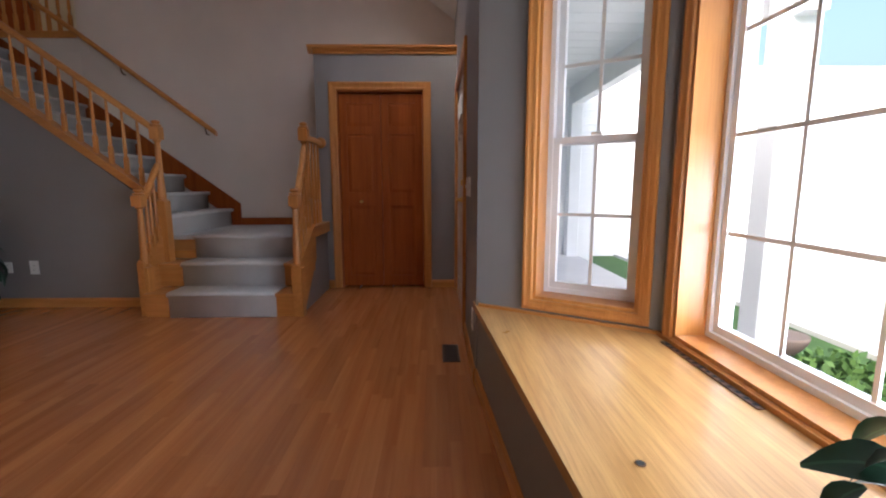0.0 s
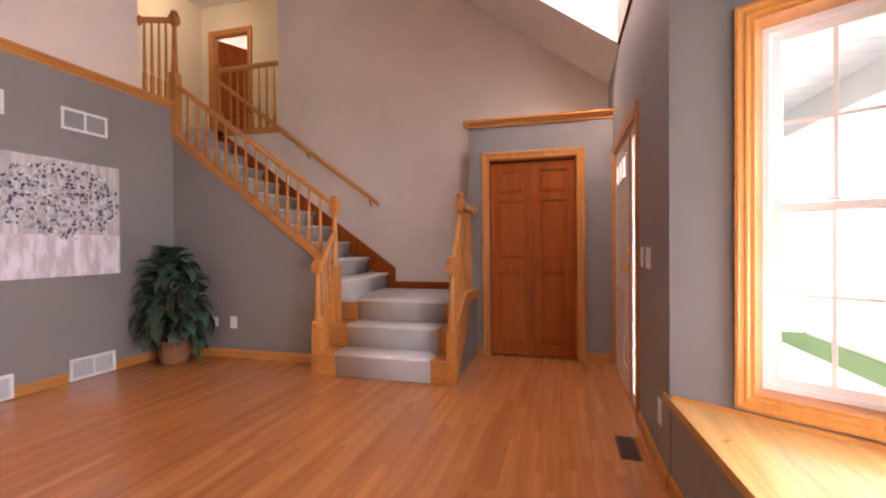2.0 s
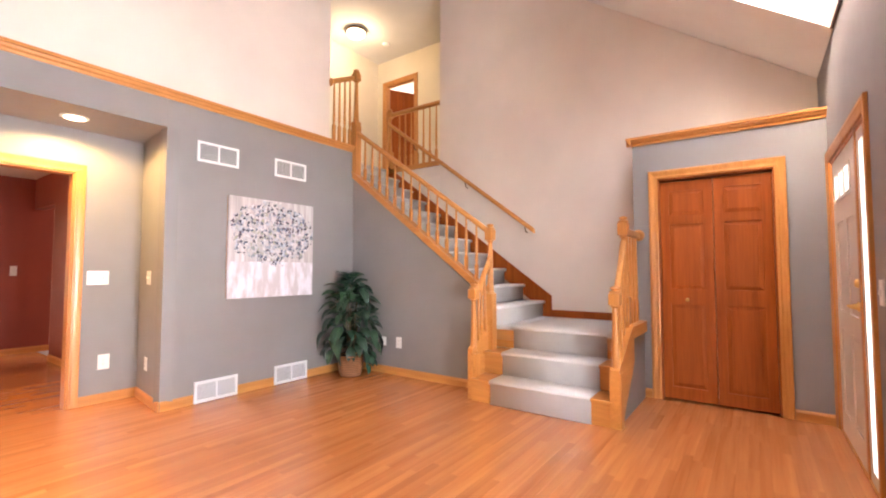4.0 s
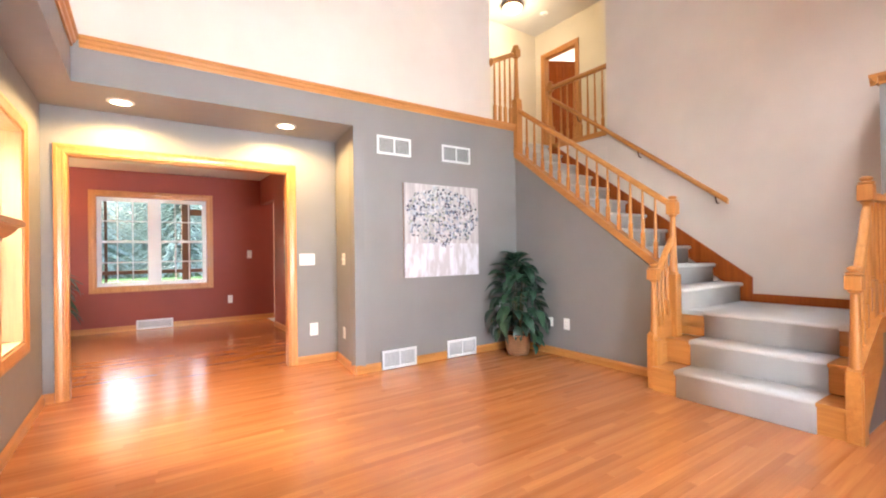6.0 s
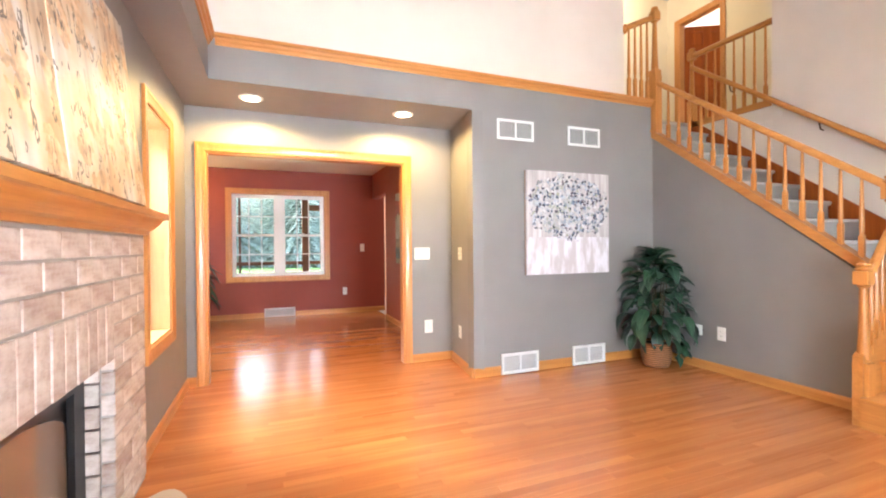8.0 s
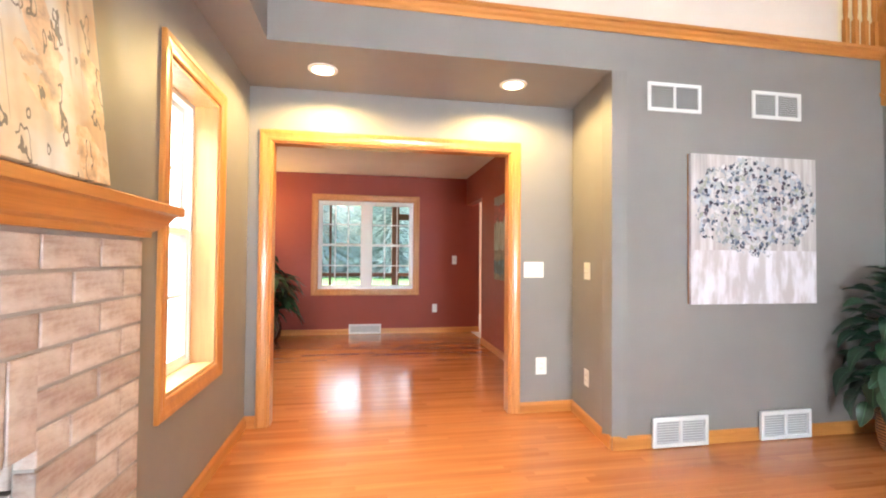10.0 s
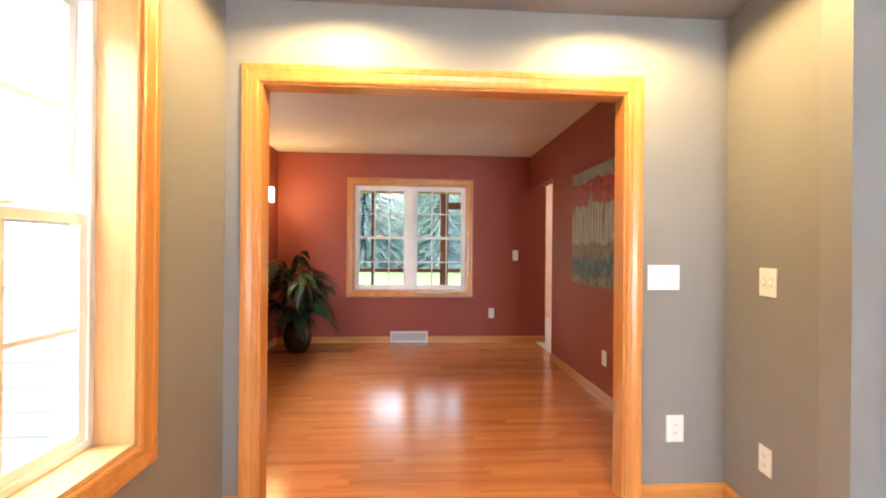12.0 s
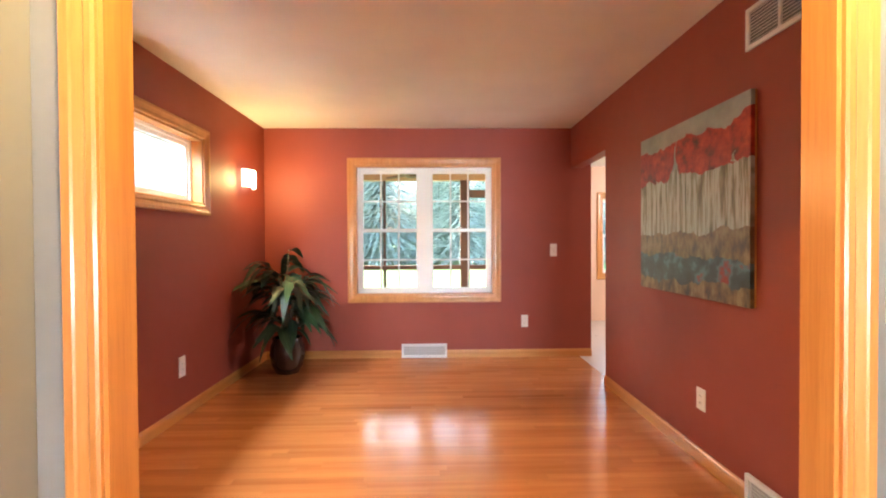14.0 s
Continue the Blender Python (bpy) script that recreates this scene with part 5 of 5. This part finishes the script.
def leafy_plant(name, place, pot_r, pot_h, height, spread, count, leaf_len, leaf_w, mat, pot_mat, label, seed, pot_part="basket", trail=0):
    r = random.Random(seed)
    top = tagged(empty(name, pose(*place)), label, "potted plant")
    prof = [(pot_r * 0.78, 0.0), (pot_r * 0.9, pot_h * 0.15), (pot_r, pot_h * 0.55), (pot_r * 0.97, pot_h * 0.92), (pot_r * 1.04, pot_h * 0.94), (pot_r * 1.04, pot_h), (pot_r * 0.9, pot_h), (pot_r * 0.88, pot_h * 0.9)]
    part(pot_part, lathe(bmesh.new(), prof, 0, 0, 28), pot_mat, top, "", True)
    part("soil", lathe(bmesh.new(), [(pot_r * 0.9, pot_h * 0.86), (pot_r * 0.85, pot_h * 0.9)], 0, 0, 20), SOIL, top)
    for k in range(7):
        a = 2 * math.pi * k / 7
        hh = height * r.uniform(0.55, 0.85)
        q = spread * r.uniform(0.1, 0.3)
        part("stem", tube([(0.03 * math.cos(a), 0.03 * math.sin(a), pot_h * 0.85), (q * 0.6 * math.cos(a), q * 0.6 * math.sin(a), hh * 0.6), (q * math.cos(a), q * math.sin(a), hh)], [0.009, 0.007, 0.004], 6), STEM, top)
    kinds_ = [leaf_mesh(leaf_len * s, leaf_w * s, d, mat) for s, d in ((1.0, 0.35), (0.85, 0.5), (1.1, 0.6), (0.7, 0.3))]
    for i in range(count):
        t = (i + 0.5) / count
        z = pot_h * 1.25 + (height - pot_h * 1.25) * (t ** 0.9)
        env = math.sin(math.pi * min(1, 0.3 + 0.68 * t ** 0.85)) ** 0.9
        a = i * 2.39996 + r.uniform(-0.3, 0.3)
        q = spread * env * r.uniform(0.2, 0.85)
        lf = new("leaf", r.choice(kinds_))
        lf.parent = top
        pitch = 35 - 40 * t + r.uniform(-35, 35) if t < 0.92 else -35
        lf.matrix_local = pose(q * math.cos(a), q * math.sin(a), min(z, height - 0.03), 0, 0, math.degrees(a) + r.uniform(-35, 35)) @ pose(0, 0, 0, r.uniform(-30, 30), pitch, 0)
    # trailing leaves down one side of the pot
    for i in range(trail):
        t = i / trail
        a = radians(50) + r.uniform(-0.45, 0.45)
        lf = new("leaf", kinds_[3])
        lf.parent = top
        q = pot_r * 1.0 + 0.07 * math.sin(3 * t)
        lf.matrix_local = pose(q * math.cos(a), q * math.sin(a), pot_h * 1.5 - t * pot_h * 1.15, 0, 0, math.degrees(a) + r.uniform(-60, 60)) @ pose(0, 0, 0, r.uniform(-30, 30), 40 + r.uniform(-15, 15), 0)
    return top


leafy_plant("potted_ficus", (-3.82, 3.74, 0.0), 0.145, 0.24, 1.13, 0.37, 175, 0.185, 0.105, FOLIAGE, wicker(), "bushy dark green artificial plant in a brown wicker basket", 5, trail=16)
leafy_plant("potted_plant", (1.03, 0.62, 0.451), 0.07, 0.11, 0.36, 0.2, 44, 0.11, 0.07, FOLIAGE, wicker(), "small dark green potted plant on the window seat", 9)


def frond_plant(place, seed):
    r = random.Random(seed)
    top = tagged(empty("potted_palm", pose(*place)), "arching dark green palm in a round dark glazed pot", "potted plant")
    GLAZE = paint("dark_brown_glaze", (0.035, 0.014, 0.01), 0.18, 0.05)
    part("pot", lathe(bmesh.new(), [(0.11, 0.0), (0.15, 0.08), (0.17, 0.18), (0.16, 0.27), (0.135, 0.32), (0.145, 0.345), (0.125, 0.345), (0.12, 0.31)], 0, 0, 30), GLAZE, top, "dark glazed pot", True)
    part("soil", lathe(bmesh.new(), [(0.125, 0.3), (0.12, 0.315)], 0, 0, 20), SOIL, top)
    long_leaf = [leaf_mesh(0.27 * s, 0.085 * s, d, FERNMAT, 0.3) for s, d in ((1.0, 0.5), (0.8, 0.7), (1.15, 0.9))]
    for k in range(18):
        a = 2 * math.pi * k / 18 + r.uniform(-0.2, 0.2)
        h = r.uniform(0.75, 1.2) if k % 3 else r.uniform(0.45, 0.65)
        q = r.uniform(0.1, 0.27)
        pts = [Vector((q * (t ** 1.6) * math.cos(a), q * (t ** 1.6) * math.sin(a), 0.31 + (h - 0.31) * (1 - (1 - t) ** 1.7))) for t in (0, 0.25, 0.5, 0.75, 1.0)]
        part("stem", tube(pts, [0.008, 0.007, 0.006, 0.005, 0.003], 6), STEM, top)
        for j in range(9):
            t = 0.45 + 0.55 * j / 8
            i0 = min(3, int(t * 4))
            p = pts[i0].lerp(pts[i0 + 1], t * 4 - i0)
            lf = new("leaf", r.choice(long_leaf))
            lf.parent = top
            side = 55 if j % 2 else -55
            lf.matrix_local = pose(*p, 0, 0, math.degrees(a) + side * (1.15 - t) + r.uniform(-12, 12)) @ pose(0, 0, 0, r.uniform(-20, 20), r.uniform(-30, 15), 0)
    return top


frond_plant((-8.2, -1.02, 0.0), 4)

# ---- outside ----
LAWN = paint("lawn_grass", (0.05, 0.115, 0.025), 0.9, 0.8, 40)
CONCRETE = paint("pale_concrete", (0.6, 0.59, 0.57), 0.85, 0.5, 60)
SIDING = paint("pale_vinyl_siding", (0.8, 0.82, 0.84), 0.5, 0.05)
BARK = paint("spruce_bark", (0.09, 0.06, 0.04), 0.9, 0.9, 30)
DECK = paint("brown_stained_timber", (0.11, 0.055, 0.03), 0.7, 0.5, 40)
structure("ground", boxed(-400, 400, -400, 400, -0.6, -0.35), LAWN, "mown green lawn", "ground")
structure("driveway", boxed(3.9, 14, -3, 8.9, -0.349, -0.3), CONCRETE, "pale concrete driveway", "road")


def siding_wall(name, p, q, z0, z1, label):
    """A clapboard wall: overlapping boards on a core, facing the right hand of p to q."""
    dx, dy = q[0] - p[0], q[1] - p[1]
    n = math.hypot(dx, dy)
    top = tagged(empty(name, pose(p[0], p[1], 0, 0, 0, math.degrees(math.atan2(dy, dx)))), label, "house wall")
    part("core", boxed(0, n, 0.02, 0.14, z0, z1), SIDING, top)
    me = mesh("siding_board", prism([(0.018, 0.0), (-0.012, 0.0), (-0.002, 0.115), (0.018, 0.115)], "x", 0, n), SIDING)
    z = z0
    while z < z1 - 0.05:
        b = new("siding_board", me)
        b.parent = top
        b.location = (0, 0, z)
        z += 0.11
    return top


porch = tagged(empty("porch", pose(0, 0, 0)), "white front porch with a boarded ceiling and square post", "porch")
part("floor_slab", boxed(0.6, 2.6, 2.75, 7.3, -0.349, -0.05), CONCRETE, porch)
for i in range(18):
    part("ceiling_board", boxed(0.62, 2.6, 2.75 + i * 0.25, 2.99 + i * 0.25, 2.62, 2.64), SIDING, porch)
part("roof", boxed(0.6, 2.75, 2.7, 7.35, 2.66, 2.8), SIDING, porch)
part("post", boxed(2.38, 2.56, 2.85, 3.03, -0.05, 2.35, bevel=0.01), SIDING, porch)
arch = [(3.03, 2.1)] + [(3.03 + 1.9 * (1 - math.cos(t)) , 2.1 + 0.25 * math.sin(t)) for t in [math.pi / 2 * k / 8 for k in range(1, 9)]] + [(7.3, 2.35), (7.3, 2.62), (2.75, 2.62), (2.75, 2.1)]
part("beam", prism(arch, "x", 2.4, 2.54), SIDING, porch)
part("post", boxed(2.38, 2.56, 7.1, 7.28, -0.05, 2.35, bevel=0.01), SIDING, porch)
siding_wall("porch_wall", (0.6, 7.4), (2.9, 7.4), -0.35, 3.2, "pale vinyl siding wall at the end of the porch")
siding_wall("garage_wall", (3.2, 9.0), (14, 9.0), -0.35, 3.4, "pale vinyl siding garage wall")
siding_wall("side_house_wall", (-1.5, -4.2), (-12.0, -4.2), -0.35, 5.0, "pale vinyl siding of the house next door").matrix_world = pose(-12.0, -4.2, 0) @ pose(10.5, 0, 0, 0, 0, 180)
siding_wall("dining_wing_siding", (-4.81, -1.58), (-4.81, -0.715), -0.35, 3.6, "pale vinyl siding on the dining room wing")
far = tagged(empty("house", pose(26, 8, -0.35)), "pale siding house with a grey roof across the street", "house")
part("wall", boxed(0, 7, -13, 8, 0, 6.4), SIDING, far)
part("roof", prism([(-13.6, 6.4), (8.6, 6.4), (-2.5, 10.5)], "x", -0.5, 7.5), paint("grey_shingle", (0.2, 0.19, 0.19), 0.9, 0.8, 20), far)
for y in (-4, 0.6, 3.2):
    part("window", boxed(-0.03, 0.02, y, y + 1.2, 1.4, 2.8), BLACK, far)


def needles(name, dark, light):
    m = Nodes(name, 0.7)
    g = m.t.nodes.new("ShaderNodeNewGeometry")
    m.colour(m.mix(g.outputs["Random Per Island"], dark, light))
    return m.mat


SPRUCE = needles("blue_spruce_needles", (0.12, 0.2, 0.17), (0.42, 0.54, 0.5))
SHRUB = needles("shrub_leaves", (0.04, 0.1, 0.02), (0.14, 0.26, 0.06))


def spruce(place, h, seed, width=0.3):
    r = random.Random(seed)
    top = tagged(empty("spruce_tree", pose(*place)), "tall blue-green spruce with drooping branches", "tree", "garden spruces")
    part("trunk", lathe(bmesh.new(), [(0.16, 0), (0.12, h * 0.3), (0.06, h * 0.75), (0.01, h)], 0, 0, 10), BARK, top)
    verts, faces = [], []
    z = 0.5
    while z < h - 0.15:
        rad = width * (h - z) * r.uniform(0.9, 1.1)
        n = max(5, int(9 * rad / 1.2))
        for k in range(n):
            a = 2 * math.pi * (k + r.random()) / n
            ln = rad * r.uniform(0.75, 1.1)
            steps = max(3, int(ln / 0.16))
            for j in range(steps):
                t = (j + 0.6) / steps
                px, py = ln * t * math.cos(a), ln * t * math.sin(a)
                pz = z + 0.12 * ln * t - 0.38 * ln * t * t
                for s in (-1, 1, 0):
                    b = a + s * r.uniform(0.5, 1.0)
                    q = 0.2 * (1.15 - 0.5 * t) * r.uniform(0.8, 1.4)
                    e = (px + q * math.cos(b), py + q * math.sin(b), pz - r.uniform(0.02, 0.12))
                    sx, sy = -math.sin(b) * 0.045, math.cos(b) * 0.045
                    i0 = len(verts)
                    verts += [(px - sx, py - sy, pz), (px + sx, py + sy, pz + 0.02), e]
                    faces.append((i0, i0 + 1, i0 + 2))
        z += r.uniform(0.2, 0.28)
    me = bpy.data.meshes.new("crown")
    me.from_pydata(verts, [], faces)
    me.materials.append(SPRUCE)
    c = new("crown", me)
    c.parent = top
    return top


t1 = spruce((-38.0, 2.6, -0.35), 15.0, 1, 0.27)
t2 = spruce((-41.0, -4.0, -0.35), 19.0, 2, 0.3)
for x, y, turn in ((-44.0, 7.5, 50), (-43.0, -12.0, 100), (-46.0, 14.0, 150), (-48.0, 1.0, 20)):
    copy_thing(t2, pose(x, y, -0.35, 0, 0, turn))
for x, y, turn in ((-40.0, -8.6, 40), (-41.0, 11.0, 130), (-50.0, -8.0, 200), (-40.0, -16.0, 290), (-52.0, 5.5, 160)):
    copy_thing(t1, pose(x, y, -0.35, 0, 0, turn))
t3 = spruce((-9.3, -12.5, -0.35), 9.0, 3)
copy_thing(t3, pose(-13.0, -13.5, -0.35, 0, 0, 190))


def shrub(place, rad, h, seed):
    r = random.Random(seed)
    top = tagged(empty("shrub", pose(*place)), "low leafy green shrub in the front bed", "shrub", "front shrubs")
    for k in range(5):
        a = 2 * math.pi * k / 5
        part("stem", tube([(0, 0, 0), (rad * 0.5 * math.cos(a), rad * 0.5 * math.sin(a), h * 0.7)], [0.012, 0.005], 6), BARK, top)
    verts, faces = [], []
    for k in range(900):
        a, q = r.uniform(0, 2 * math.pi), rad * math.sqrt(r.random())
        z = h * (1 - (q / rad) ** 2) ** 0.5 * r.uniform(0.35, 1.08)
        p = Vector((q * math.cos(a), q * math.sin(a), z))
        d = Vector((r.uniform(-1, 1), r.uniform(-1, 1), r.uniform(-0.4, 1))).normalized()
        s = d.cross(Vector((r.uniform(-1, 1), r.uniform(-1, 1), 0.3))).normalized() * 0.022
        i0 = len(verts)
        e = p + d * 0.07
        verts += [tuple(p), tuple((p + e) / 2 + s), tuple(e), tuple((p + e) / 2 - s)]
        faces.append((i0, i0 + 1, i0 + 2, i0 + 3))
    me = bpy.data.meshes.new("foliage")
    me.from_pydata(verts, [], faces)
    me.materials.append(SHRUB)
    c = new("foliage", me)
    c.parent = top
    return top


s1 = shrub((2.75, 2.3, -0.35), 0.32, 0.34, 11)
for k, (x, y) in enumerate(((3.15, 2.55), (2.9, 2.75), (3.3, 2.1), (2.6, 1.8), (3.1, 1.75), (2.5, 1.2), (3.6, 2.4))):
    copy_thing(s1, pose(x, y, -0.35, 0, 0, 57 * k))
urn = tagged(empty("garden_urn", pose(2.86, 3.2, -0.35)), "brown stone garden urn in the front bed", "urn")
part("body", lathe(bmesh.new(), [(0.1, 0), (0.05, 0.04), (0.04, 0.16), (0.08, 0.2), (0.14, 0.28), (0.16, 0.33), (0.16, 0.35), (0.13, 0.34)], 0, 0, 20), paint("brown_stone", (0.22, 0.17, 0.14), 0.9, 0.6, 40), urn, "", True)

# screened porch behind the dining room
sp = tagged(empty("screen_porch", pose(-8.9, 0, 0)), "brown timber screened porch with rails", "porch")
part("deck", boxed(-3.2, -0.02, -3.0, 2.15, -0.3, -0.08), DECK, sp)
part("ceiling", boxed(-3.3, -0.02, -3.1, 2.15, 2.62, 2.7), paint("pale_porch_ceiling", (0.6, 0.5, 0.38), 0.7), sp)
for y, w in ((-2.95, 0.06), (1.02, 0.085), (2.09, 0.06)):
    part("post", boxed(-3.2, -3.08, y - w, y + w, -0.08, 2.44), DECK, sp)
TAN = paint("tan_stained_timber", (0.42, 0.27, 0.14), 0.7, 0.4, 40)
part("beam", boxed(-3.22, -3.06, -3.0, 2.15, 2.44, 2.58), TAN, sp, "tan timber beam")
part("brace", boxed(-3.18, -3.1, 1.11, 2.03, 2.12, 2.26), DECK, sp)
part("rail", boxed(-3.19, -3.09, -3.0, 2.15, 0.78, 0.86), DECK, sp)
for y in (-0.48, -1.7):
    part("screen_bar", boxed(-3.16, -3.12, y - 0.025, y + 0.025, -0.08, 2.44), DECK, sp)
fan = tagged(empty("ceiling_fan", pose(-10.6, 0.1, 2.62)), "dark porch ceiling fan at rest", "ceiling fan")
part("rod", lathe(bmesh.new(), [(0.012, -0.2), (0.012, 0)], 0, 0, 10), BRONZE, fan)
part("motor", lathe(bmesh.new(), [(0.04, -0.34), (0.1, -0.32), (0.11, -0.24), (0.05, -0.2)], 0, 0, 20), BRONZE, fan)
for k in range(5):
    b = part("blade", boxed(0.1, 0.55, -0.06, 0.06, -0.292, -0.284, bevel=0.003), DECK, fan)
    b.matrix_local = pose(0, 0, 0, 0, 0, 72 * k + 10)

# ---- oak floor boards, laid along y ----
floor_ob = bpy.data.objects["floor"]
rng = random.Random(7)
PW = 0.0572
kinds = {}


def plank_mesh(n):
    if n not in kinds:
        bm = bmesh.new()
        box(bm, 0.0001, PW - 0.0001, 0.0001, n / 100 - 0.0001, -0.013, 0.0)
        top = [e for e in bm.edges if all(v.co.z > -0.001 for v in e.verts)]
        bmesh.ops.bevel(bm, geom=top, offset=0.0005, segments=1, affect="EDGES")
        kinds[n] = mesh("plank", bm, PLANK)
    return kinds[n]


rest = bmesh.new()
count = 0
x = XE + 0.18
while x > XD - PW:
    y0, y1 = (YS - 0.02, 4.9) if x > XA - 0.13 else (YD0 - 0.02, 2.065)
    y = y0 - rng.uniform(0, 0.8)
    while y < y1:
        n = rng.choice((40, 55, 70, 85, 100, 120, 140))
        a, b = max(y, y0), min(y + n / 100, y1)
        near = -3.9 < x < -0.6 and -0.3 < y < 2.6
        if near and count < 300 and a == y and b == y + n / 100:
            ob = new("plank", plank_mesh(n))
            ob.location = (x, y, 0)
            ob.parent = floor_ob
            count += 1
        elif b - a > 0.01:
            box(rest, x + 0.0001, x + PW - 0.0001, a + 0.0001, b - 0.0001, -0.013, 0.0)
        y += n / 100
    x -= PW
tagged(part("planks", rest, PLANK_X, floor_ob), "oak strip floor boards", "", "", "stuff")
